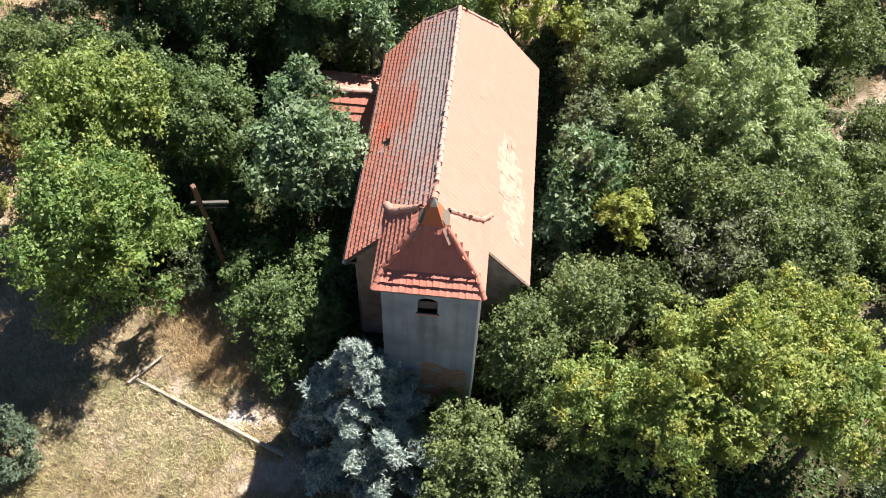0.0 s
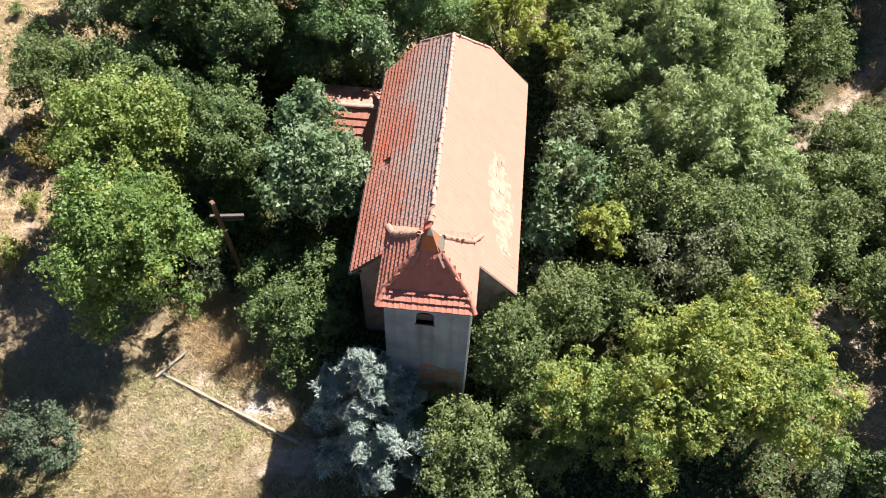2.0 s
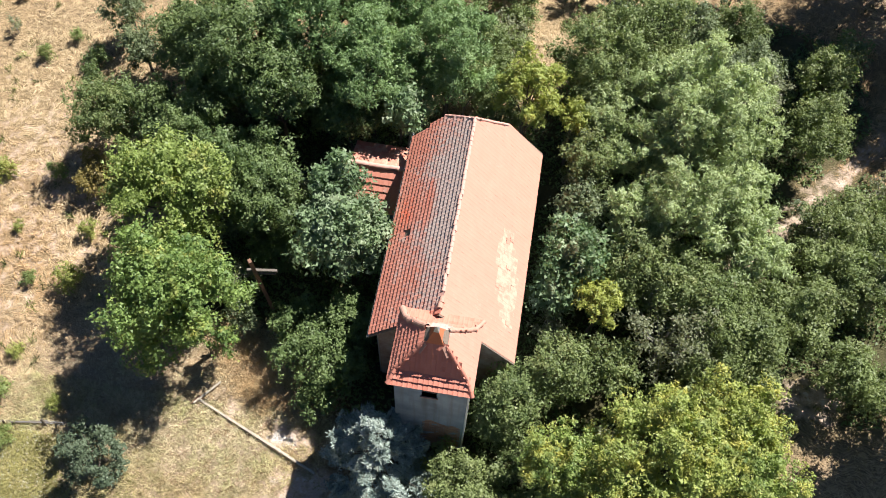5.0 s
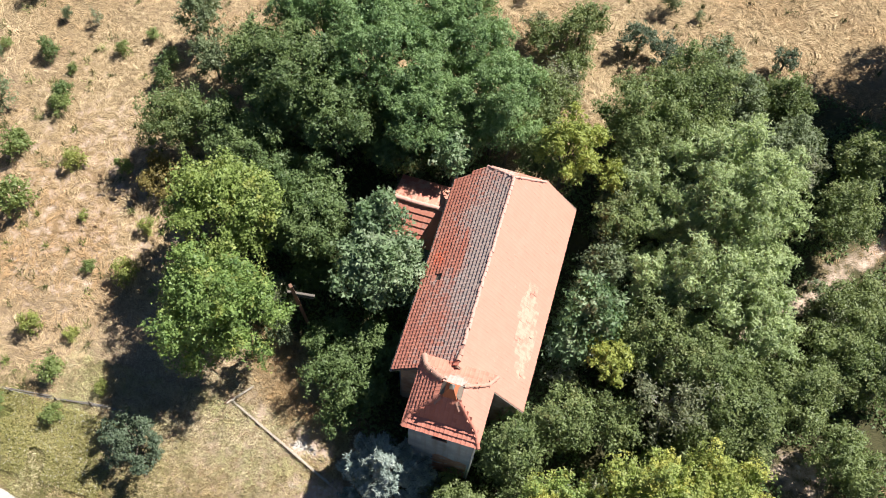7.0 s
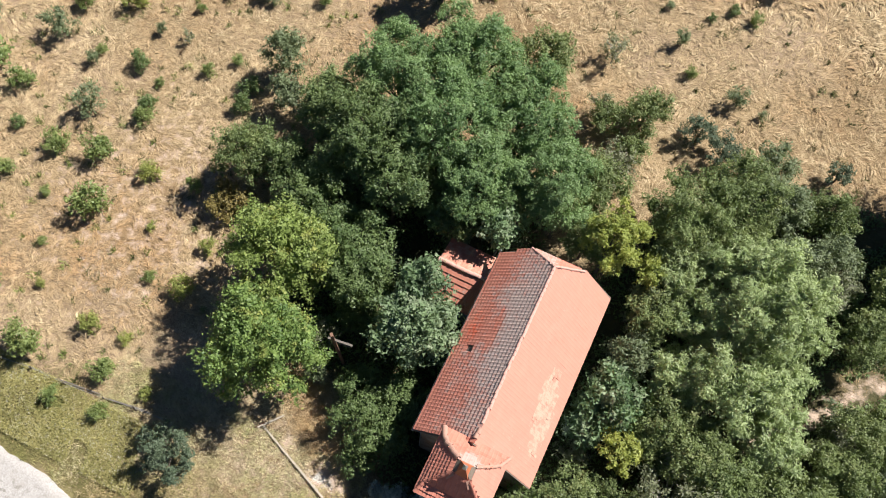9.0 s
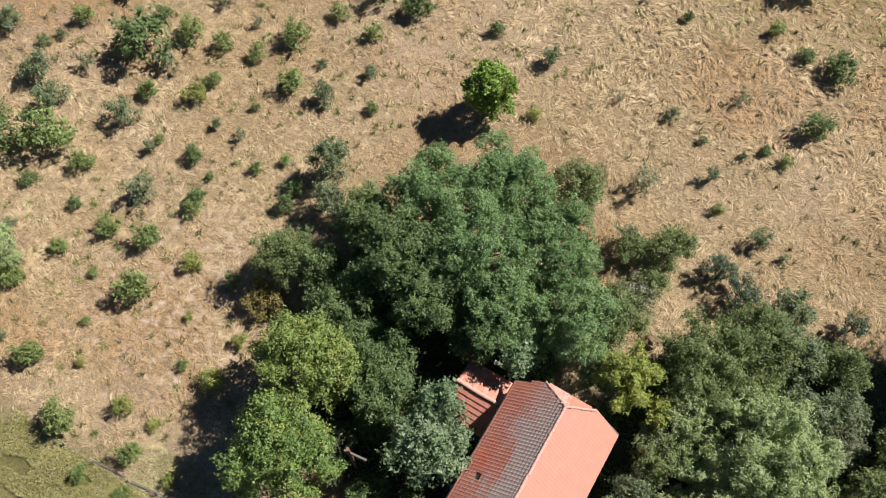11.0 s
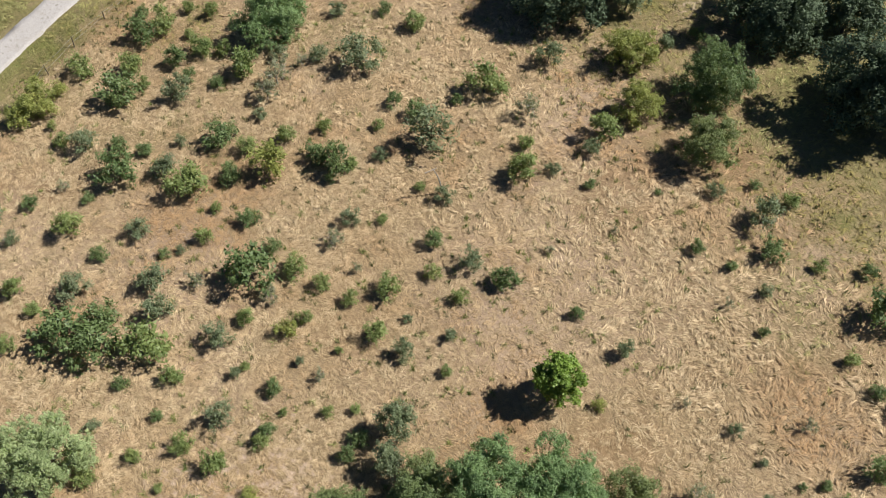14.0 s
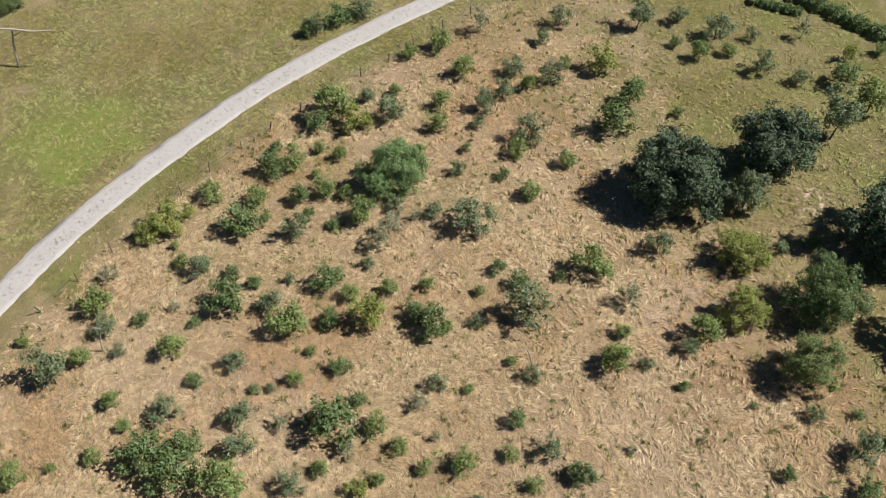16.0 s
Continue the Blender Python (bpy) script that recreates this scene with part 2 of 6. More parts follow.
def build_ground():
    xs, ys = axis_steps(-135, 40, 1.0, 2500), axis_steps(-5, 150, 1.0, 2500)
    verts = [(x, y, ground_z(x, y)) for y in ys for x in xs]
    w = len(xs)
    faces = [(j * w + i, j * w + i + 1, (j + 1) * w + i + 1, (j + 1) * w + i) for j in range(len(ys) - 1) for i in range(w - 1)]
    k = Mat("meadow", 0.95)
    p = k.place()
    swirl = k.noise(p, 0.45, 3.0, 0.5)
    k2 = k.n.new("ShaderNodeVectorMath")
    k2.operation = 'ADD'
    k.put(k2.inputs[0], p)
    warp = k.n.new("ShaderNodeTexNoise")
    k.put(warp.inputs["Vector"], p)
    warp.inputs["Scale"].default_value = 0.5
    k3 = k.n.new("ShaderNodeVectorMath")
    k3.operation = 'SCALE'
    k.put(k3.inputs[0], warp.outputs["Color"])
    k3.inputs["Scale"].default_value = 3.0
    k.put(k2.inputs[1], k3.outputs[0])
    fibre = k.noise(k.scaled(k2.outputs[0], (1.2, 7.0, 1.0)), 1.6, 5.0, 0.65)
    clod = k.noise(p, 3.2, 5.0, 0.7)
    straw = k.mix(k.ramp(fibre, 0.38, 0.64), (0.10, 0.066, 0.034), (0.48, 0.355, 0.205))
    straw = k.mix(k.ramp(k.noise(p, 0.13, 4.0), 0.4, 0.7, 0, 0.5), straw, (0.39, 0.285, 0.165))
    straw = k.mix(k.ramp(swirl, 0.5, 0.75, 0, 0.45), straw, (0.21, 0.145, 0.095))
    straw = k.mix(k.ramp(k.noise(p, 0.045, 3.0), 0.5, 0.64, 0, 0.55), straw, (0.37, 0.27, 0.20))
    straw = k.mix(k.ramp(k.noise(k.scaled(p, (1, 1, 1), (0, 0, 40)), 0.06, 5.0, 0.65), 0.52, 0.66, 0, 0.65), straw, (0.21, 0.125, 0.06))
    straw = k.mix(k.ramp(clod, 0.52, 0.70, 0, 0.62), straw, (0.13, 0.093, 0.052))
    grass = k.mix(k.ramp(fibre, 0.3, 0.7), (0.07, 0.066, 0.024), (0.225, 0.185, 0.078))
    grass = k.mix(k.ramp(k.noise(p, 0.25, 4.0), 0.45, 0.65, 0, 0.7), grass, (0.15, 0.17, 0.04))
    grass = k.mix(k.ramp(k.noise(p, 0.07, 3.0), 0.45, 0.62, 0, 0.6), grass, (0.245, 0.195, 0.10))
    grass = k.mix(k.ramp(clod, 0.5, 0.72, 0, 0.6), grass, (0.06, 0.06, 0.02))
    g = k.ramp(k.math('ADD', k.attr("green"), k.ramp(k.noise(p, 0.3, 5.0), 0.3, 0.7, -0.28, 0.28)), 0.2, 0.75)
    c = k.mix(g, straw, grass)
    c = k.mix(k.ramp(k.math('ADD', k.attr("green"), k.ramp(clod, 0.3, 0.7, -0.1, 0.1)), 0.8, 1.0, 0, 0.8), c, k.mix(fibre, (0.10, 0.15, 0.02), (0.21, 0.25, 0.05)))
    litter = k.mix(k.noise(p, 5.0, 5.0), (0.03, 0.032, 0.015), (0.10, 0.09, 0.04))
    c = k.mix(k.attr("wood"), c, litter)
    soil = k.mix(k.noise(p, 2.2, 6.0), (0.42, 0.30, 0.22), (0.64, 0.50, 0.41))
    c = k.mix(k.ramp(k.math('ADD', k.attr("bare"), k.ramp(k.noise(p, 1.3, 5.0), 0.3, 0.7, -0.35, 0.35)), 0.35, 0.75), c, soil)
    lime = k.ramp(k.math('ADD', k.attr("bare"), k.ramp(k.noise(p, 2.6, 5.0), 0.3, 0.7, -0.3, 0.25)), 0.82, 1.12)
    c = k.mix(lime, c, (0.66, 0.62, 0.57))
    k.colour(c)
    k.bump(fibre, 0.9, 0.12)
    me = mesh_of("ground", verts, faces, k.m, True)
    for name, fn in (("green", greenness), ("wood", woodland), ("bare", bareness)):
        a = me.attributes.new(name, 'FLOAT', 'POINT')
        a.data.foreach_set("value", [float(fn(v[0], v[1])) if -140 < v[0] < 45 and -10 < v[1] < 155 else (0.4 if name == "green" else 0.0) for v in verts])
    inner_x, inner_y = [i for i, x in enumerate(xs) if -135.01 < x < 40.01], [j for j, y in enumerate(ys) if -5.01 < y < 150.01]
    for name in ("green", "wood", "bare"):
        values = np.zeros(len(verts), dtype=np.float32)
        me.attributes[name].data.foreach_get("value", values)
        MAPS[name] = values.reshape(len(ys), w)[inner_y[0]:inner_y[-1] + 1, inner_x[0]:inner_x[-1] + 1]
    MAPS["z"] = np.array([v[2] for v in verts]).reshape(len(ys), w)[inner_y[0]:inner_y[-1] + 1, inner_x[0]:inner_x[-1] + 1]
    return tagged(new("ground", me), "dry straw-coloured sloping meadow with greener patches", "ground", kind="structure")


def bareness(x, y):
    """Trodden, sandy places."""
    def spot(cx, cy, rx, ry):
        return 1 - smooth(math.hypot((x - cx) / rx, (y - cy) / ry), 0.2, 1.1)
    east = 1 - smooth(abs((y - 36.2) - 1.16 * (x - 20.0)), 0.5, 1.8) if 14 < x < 40 else 0
    return max(1.1 * spot(-9.6, 16.1, 1.7, 1.6), 0.8 * spot(-8.2, 15.8, 1.5, 1.3), 0.66 * spot(-9.6, 13.2, 2.6, 1.9), 0.75 * spot(-12.9, 17.2, 1.7, 0.9), 0.85 * spot(-8.0, 13.6, 3.2, 2.1), 0.46 * spot(-13.0, 14.2, 9, 6.5), 0.62 * east, 0.8 * spot(19.5, 23, 3.0, 2.0), 0.42 * spot(-31, 28, 16, 14), 0.4 * spot(-37.5, 103.5, 5.0, 6.0))


build_ground()


def build_road():
    k = Mat("road_gravel", 0.9)
    p = k.place()
    fine = k.noise(p, 9.0, 6.0, 0.7)
    c = k.mix(k.ramp(fine, 0.3, 0.7), (0.28, 0.26, 0.245), (0.485, 0.455, 0.43))
    c = k.mix(k.ramp(k.noise(p, 0.7, 4.0), 0.5, 0.7, 0, 0.5), c, (0.32, 0.29, 0.255))
    speck = k.ramp(k.noise(p, 2.2, 3.0, 0.5), 0.56, 0.66, 0, 0.7)
    c = k.mix(k.math('MULTIPLY', speck, k.ramp(k.attr("across"), 0.75, 0.1)), c, (0.17, 0.155, 0.125))
    k.colour(c)
    k.bump(fine, 0.6, 0.05)
    verts, faces, across = [], [], []
    lanes = (-1.0, -0.93, -0.6, -0.25, 0.0, 0.25, 0.6, 0.93, 1.0)
    path = spline(ROAD_LINE, 24)
    for i, q in enumerate(path):
        d = (path[min(i + 1, len(path) - 1)] - path[max(i - 1, 0)]).normalized()
        side = Vector((d.y, -d.x))
        for s in lanes:
            wob = (0.3 * noise.noise((q.x * 0.35, q.y * 0.35, 9 * s)) + 0.15 * noise.noise((q.x * 1.6, q.y * 1.6, 5 * s))) if abs(s) > 0.9 else 0
            e = q + side * (s * ROAD_HALF + wob + 0.3)
            verts.append((e.x, e.y, ground_z(e.x, e.y) + (0.05 - 0.03 * (abs(s) - 0.5) ** 2 if abs(s) < 0.99 else -0.12)))
            across.append(abs(s))
    w = len(lanes)
    for i in range(len(path) - 1):
        for j in range(w - 1):
            faces.append((i * w + j, i * w + j + 1, (i + 1) * w + j + 1, (i + 1) * w + j))
    me = mesh_of("road", verts, faces, k.m, True)
    a = me.attributes.new("across", 'FLOAT', 'POINT')
    a.data.foreach_set("value", across)
    tagged(new("road", me), "pale crushed-stone farm road with worn wheel tracks", "road", kind="structure")


build_road()


# ---- church ----
RIDGE_X, RIDGE_Z, FALL = -1.65, 11.1, 1.156
WEST_X, EAST_X, SOUTH_Y, NORTH_Y, RIDGE_END = -5.2, 2.4, 20.3, 33.4, 31.95
HIP_Z = 9.05
TOWER = (-3.45, 0.52, 16.75, 20.6)     # eaves of the tower's roof
TOWER_Z, TOP_X, TOP_Y, TOP_Z = 10.55, -1.5, 18.6, 13.25


def tile_material():
    k = Mat("clay_tile", 0.85)
    p = k.place()
    base = k.mix(k.chance(), (0.42, 0.15, 0.105), (0.52, 0.205, 0.15))
    base = k.mix(k.ramp(k.noise(p, 0.9, 5.0), 0.35, 0.7, 0, 0.7), base, (0.53, 0.22, 0.155))
    # slopes towards the sun: bleaching and overbright sunlight painted as paler clay
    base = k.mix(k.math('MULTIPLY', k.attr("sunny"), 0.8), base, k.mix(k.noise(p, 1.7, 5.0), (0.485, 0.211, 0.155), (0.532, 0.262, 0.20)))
    lich = k.noise(p, 7.0, 5.0, 0.7)
    age = k.math('ADD', k.ramp(lich, 0.3, 0.7, -0.3, 0.3), k.attr("age"))
    base = k.mix(k.ramp(age, 0.25, 0.85, 0, 0.85), base, (0.40, 0.335, 0.30))
    base = k.mix(k.math('MULTIPLY', k.attr("fresh"), k.ramp(k.noise(p, 3.0, 4.0), 0.42, 0.6)), base, (0.60, 0.125, 0.065))
    pale = k.math('ADD', k.ramp(k.noise(p, 2.6, 6.0, 0.75), 0.32, 0.68, -0.7, 0.45), k.attr("pale"))
    base = k.mix(k.ramp(pale, 0.55, 1.0, 0, 0.45), base, (0.57, 0.42, 0.32))
    k.put(k.b.inputs["Base Color"], base)
    k.bump(lich, 0.35, 0.01)
    return k.m


TILE = tile_material()


def weathering_and_sunlight(p):
    """Lichen on the west slope, a bleached patch on the east slope, and sunlight coloured into the sacristy's north
    slope.
    """
    age = pale = 0.0
    if p.x < RIDGE_X and p.y > 20.6:
        age = 0.7 * smooth(p.x + 1.1 * noise.noise((p.x * 0.8, p.y * 0.55, 3)), -5.0, -2.0) + 0.25 * (1 - smooth(abs(p.y - 27.5), 2.0, 5.0))
        age -= 0.75 * (1 - smooth(math.hypot((p.x + 4.3) / 0.75, (p.y - 27.6) / 1.6), 0.4, 1.1))
        age -= 0.5 * (1 - smooth(math.hypot((p.x + 3.3) / 0.3, (p.y - 27.2) / 2.4), 0.4, 1.1))
    if p.y > TOP_Y and p.z > TOWER_Z + 0.3 and abs(p.x - TOP_X) < 1.3 and p.y < 20.7:
        age = 0.95 * (1 - smooth(math.hypot(p.x - TOP_X - 0.1, p.y - TOP_Y - 0.55), 0.3, 0.85))
    # the sacristy's sunlit north slope, its brightness painted in as paler tiles
    if p.x < -5.3 and p.y > 31.3:
        pale = 0.85
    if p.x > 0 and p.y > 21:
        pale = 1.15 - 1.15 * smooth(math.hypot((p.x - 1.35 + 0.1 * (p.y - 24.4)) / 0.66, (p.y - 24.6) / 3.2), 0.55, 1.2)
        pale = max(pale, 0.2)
    return max(age, 0.0), pale


def replaced(p):
    """Newer, redder tiles where the west slope was mended."""
    if p.x > RIDGE_X or p.y < 21:
        return 0.0
    return max(0.9 - 0.9 * smooth(math.hypot((p.x + 4.5) / 0.5, (p.y - 27.5) / 1.4), 0.3, 1.1), 0.3 * (1 - smooth(math.hypot((p.x + 3.3) / 0.3, (p.y - 28.6) / 1.5), 0.2, 1.1)))


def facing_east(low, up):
    """How far a slope faces the east sun, whose brightness and bleaching are tinted into its tiles."""
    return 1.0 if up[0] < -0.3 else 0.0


def tile_geometry(wide, long, lift, relief=1.0):
    """One pressed clay tile with a roll along its side: its verts and faces."""
    prof = [(-0.5, 0.007), (-0.36, 0.028), (-0.2, 0.025), (-0.06, 0.014), (0.28, 0.012), (0.5, 0.016)]
    prof = [(u, 0.012 + (h - 0.012) * relief) for u, h in prof]
    v = [(u * wide * 1.05, -long * 0.5, h + lift) for u, h in prof]
    v += [(u * wide * 1.05, long * 0.64, h - 0.004) for u, h in prof]
    v += [(u * wide * 1.05, -long * 0.5, h * 0.2) for u, h in prof]
    n = len(prof)
    f = [(i, i + 1, n + i + 1, n + i) for i in range(n - 1)] + [(2 * n + i, 2 * n + i + 1, i + 1, i) for i in range(n - 1)]
    f += [(2 * n, 0, n), (3 * n - 1, 2 * n - 1, n - 1)]
    return v, f


def slope_frame(low, up):
    """A frame at a low point of a slope whose fall line runs along up."""
    v = Vector(up).normalized()
    side = Vector((v.y, -v.x, 0)).normalized()
    n = side.cross(v)
    return Matrix((side, v, n)).transposed().to_4x4(), Vector(low)


def lay_tiles(parent, low, up, inside, span, rise, wide, gauge, singly, rng, relief=0, step=0.075):
    """Tiles in courses on a slope: those for which singly() holds are pieces of their own, the rest are one mesh."""
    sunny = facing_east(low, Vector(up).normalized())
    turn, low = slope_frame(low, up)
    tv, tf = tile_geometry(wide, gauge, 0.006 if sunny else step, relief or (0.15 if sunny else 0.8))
    base = mesh_of("tile", tv, tf, TILE)
    verts, faces, age, pale, new_red = [], [], [], [], []
    shared = {}
    for row in range(int(rise / gauge) + 1):
        for col in range(int(-span / wide) - 1, int(span / wide) + 2):
            u, v = col * wide, (row + 0.5) * gauge
            if not inside(u, v):
                continue
            loose = 0.35 if sunny else 1.0
            m = Matrix.Translation(low) @ turn @ pose(u + rng.normal(0, 0.004), v + rng.normal(0, 0.006), max(-0.004, rng.normal(0, 0.004 * loose)), *rng.normal(0, 0.5 * loose, 3))
            a, b = weathering_and_sunlight(m.translation)
            if b > 0.5 and rng.uniform() < 0.09:
                m = m @ pose(rng.normal(0, 0.03), -0.04, 0.012, rng.uniform(2, 5), rng.normal(0, 2), rng.normal(0, 8))
            a, b = min(max(a + rng.normal(0, 0.10), 0), 1), min(max(b + rng.normal(0, 0.09 if b < 0.4 else 0.24), 0), 1)
            fresh = replaced(m.translation)
            if singly(m.translation):
                key = (round(a * 5), round(b * 5), round(fresh * 2))
                if key not in shared:
                    me = base.copy()
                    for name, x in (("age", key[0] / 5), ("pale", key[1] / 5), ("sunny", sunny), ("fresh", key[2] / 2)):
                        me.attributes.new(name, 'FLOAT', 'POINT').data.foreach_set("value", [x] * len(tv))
                    shared[key] = me
                t = new("tile", shared[key])
                t.parent = parent
                t.matrix_local = m
            else:
                k = len(verts)
                verts += [tuple(m @ Vector(p)) for p in tv]
                faces += [tuple(k + i for i in q) for q in tf]
                age += [a] * len(tv)
                pale += [b] * len(tv)
                new_red += [fresh] * len(tv)
    if verts:
        me = mesh_of("tile_field", verts, faces, TILE)
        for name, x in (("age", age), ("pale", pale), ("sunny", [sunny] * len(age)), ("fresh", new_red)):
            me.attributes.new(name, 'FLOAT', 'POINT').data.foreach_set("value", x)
        tagged(part("tile_field", me, TILE, parent), "courses of clay tiles", kind="stuff")


def plaster_material():
    k = Mat("old_plaster", 0.95)
    p = k.place()
    n, fine = k.noise(p, 0.7, 6.0, 0.6), k.noise(p, 9.0, 5.0, 0.7)
    c = k.mix(k.ramp(n, 0.35, 0.65), (0.195, 0.24, 0.29), (0.31, 0.37, 0.43))
    run = k.noise(k.scaled(p, (3.5, 3.5, 0.22)), 1.0, 4.0)
    c = k.mix(k.ramp(run, 0.52, 0.72, 0, 0.55), c, (0.19, 0.185, 0.175))
    c = k.mix(k.ramp(fine, 0.55, 0.8, 0, 0.3), c, (0.33, 0.27, 0.22))
    split = k.n.new("ShaderNodeSeparateXYZ")
    k.put(split.inputs[0], p)
    off = k.math('ABSOLUTE', k.math('ADD', k.math('ADD', split.outputs[0], 1.5), k.ramp(n, 0.3, 0.7, -0.15, 0.15)))
    streak = k.math('MULTIPLY', k.ramp(off, 0.5, 0.2), k.math('MULTIPLY', k.ramp(split.outputs[2], 5.4, 8.2), k.ramp(split.outputs[2], 9.05, 8.9)))
    c = k.mix(k.math('MULTIPLY', streak, k.ramp(run, 0.3, 0.6, 0.15, 0.6)), c, (0.12, 0.12, 0.12))
    k.bump(fine, 0.4, 0.02)
    return k.colour(c)


PLASTER = plaster_material()
BROWN_PLASTER = Mat("brown_plaster", 0.95)
BROWN_PLASTER.bump(BROWN_PLASTER.noise(BROWN_PLASTER.place(), 9.0, 5.0), 0.4, 0.02)
BROWN_PLASTER = BROWN_PLASTER.colour(BROWN_PLASTER.mix(BROWN_PLASTER.ramp(BROWN_PLASTER.noise(BROWN_PLASTER.place(), 1.1, 6.0, 0.65), 0.35, 0.65), (0.24, 0.15, 0.11), (0.40, 0.33, 0.27)))
BRICK = Mat("red_brick", 0.9)
BRICK.colour(BRICK.mix(BRICK.noise(BRICK.place(), 6.0, 5.0), BRICK.mix(BRICK.chance(), (0.22, 0.095, 0.06), (0.44, 0.25, 0.17)), (0.36, 0.25, 0.18)))
MORTAR = Mat("lime_mortar", 0.95)
MORTAR.colour(MORTAR.mix(MORTAR.noise(MORTAR.place(), 5.0, 5.0), (0.36, 0.19, 0.14), (0.45, 0.275, 0.215)))
RIDGE_CLAY = Mat("limewashed_ridge", 0.95)
RIDGE_CLAY = RIDGE_CLAY.colour(RIDGE_CLAY.mix(RIDGE_CLAY.noise(RIDGE_CLAY.place(), 4.0, 5.0), (0.47, 0.23, 0.185), (0.58, 0.37, 0.31)))
ZINC = Mat("weathered_zinc", 0.45)
ZINC.b.inputs["Metallic"].default_value = 0.7
ZINC.colour(ZINC.mix(ZINC.noise(ZINC.place(), 4.0, 5.0), (0.32, 0.34, 0.36), (0.55, 0.57, 0.58)))
RUST = Mat("rusty_sheet", 0.7)
RUST.colour(RUST.mix(RUST.noise(RUST.place(), 3.0, 5.0), (0.50, 0.17, 0.075), (0.40, 0.13, 0.07)))
BOARD = Mat("grey_board", 0.9)
BOARD.colour(BOARD.mix(BOARD.noise(BOARD.scaled(BOARD.coord(), (1, 1, 0.1)), 12.0, 4.0), (0.12, 0.09, 0.07), (0.24, 0.19, 0.15)))
# pale colour for the sunlit edge at the tower's corner
SUNLIT_EDGE = Mat("sunlit_edge", 0.6)
SUNLIT_EDGE = SUNLIT_EDGE.colour(SUNLIT_EDGE.mix(SUNLIT_EDGE.noise(SUNLIT_EDGE.place(), 3.0, 4.0), (0.60, 0.60, 0.58), (0.78, 0.78, 0.76)))
MORTAR, ZINC, RUST, BOARD = MORTAR.m, ZINC.m, RUST.m, BOARD.m


def prism(bm, outline, offset):
    """A slab: an outline of points, pushed along offset."""
    a = [bm.verts.new(p) for p in outline]
    b = [bm.verts.new(Vector(p) + Vector(offset)) for p in outline]
    bm.faces.new(a)
    bm.faces.new(list(reversed(b)))
    for i in range(len(a)):
        j = (i + 1) % len(a)
        bm.faces.new((a[j], a[i], b[i], b[j]))
    bmesh.ops.recalc_face_normals(bm, faces=bm.faces)


def roof_height(x):
    return RIDGE_Z - FALL * abs(x - RIDGE_X)


def half_round(parent, name, a, b, radius, material, count, rng, tilt=0.03):
    """A row of half-round ridge tiles from a to b, each lapping the next."""
    a, b = Vector(a), Vector(b)
    d = (b - a).normalized()
    up = (Vector((0, 0, 1)) - d * d.z).normalized()
    side = d.cross(up)
    turn = Matrix((side, d, up)).transposed().to_4x4()
    long = (b - a).length / count
    v, f, n = [], [], 9
    for y, k in ((-0.5, 1.14), (0.62, 0.94)):
        for i in range(n):
            t = math.pi * (i / (n - 1) * 1.16 - 0.08)
            v.append((radius * k * math.cos(t), y * long, radius * k * math.sin(t) - 0.02))
    for i in range(n):
        t = math.pi * (i / (n - 1) * 1.16 - 0.08)
        v.append((radius * 0.95 * math.cos(t), -0.5 * long, radius * 0.95 * math.sin(t) - 0.03))
    f = [(i + 1, i, n + i, n + i + 1) for i in range(n - 1)] + [(2 * n + i + 1, 2 * n + i, i, i + 1) for i in range(n - 1)]
    me = mesh_of(name, v, f, material)
    for nm in ("age", "pale"):
        me.attributes.new(nm, 'FLOAT', 'POINT').data.foreach_set("value", [0.15] * len(v))
    for i in range(count):
        t = new(name, me)
        t.parent = parent
        t.matrix_local = Matrix.Translation(a.lerp(b, (i + 0.5) / count)) @ turn @ pose(rng.normal(0, 0.012), 0, 0, rng.normal(0, 1.2), rng.normal(0, 1.5), rng.normal(0, 1.5))


def arched_wall(bm, x0, x1, y0, y1, z0, z1, hole):
    """A wall facing along y with a round-headed opening through it: two welded halves."""
    a, b, s, spring, top = hole
    mid, half = (a + b) / 2, (b - a) / 2
    for sign, edge in ((-1, x0), (1, x1)):
        pts = [(mid, z0), (edge, z0), (edge, z1), (mid, z1), (mid, top)]
        for i in range(1, 6):
            t = math.pi / 2 * i / 5
            pts.append((mid + sign * half * math.sin(t), spring + (top - spring) * math.cos(t)))
        pts += [(mid + sign * half, s), (mid, s)]
        prism(bm, [(x, y0, z) for x, z in pts], (0, y1 - y0, 0))
    bmesh.ops.remove_doubles(bm, verts=bm.verts[:], dist=0.001)


def north_y(x):
    """The north gable stands a little askew."""
    return NORTH_Y + 0.07 * (x - RIDGE_X)


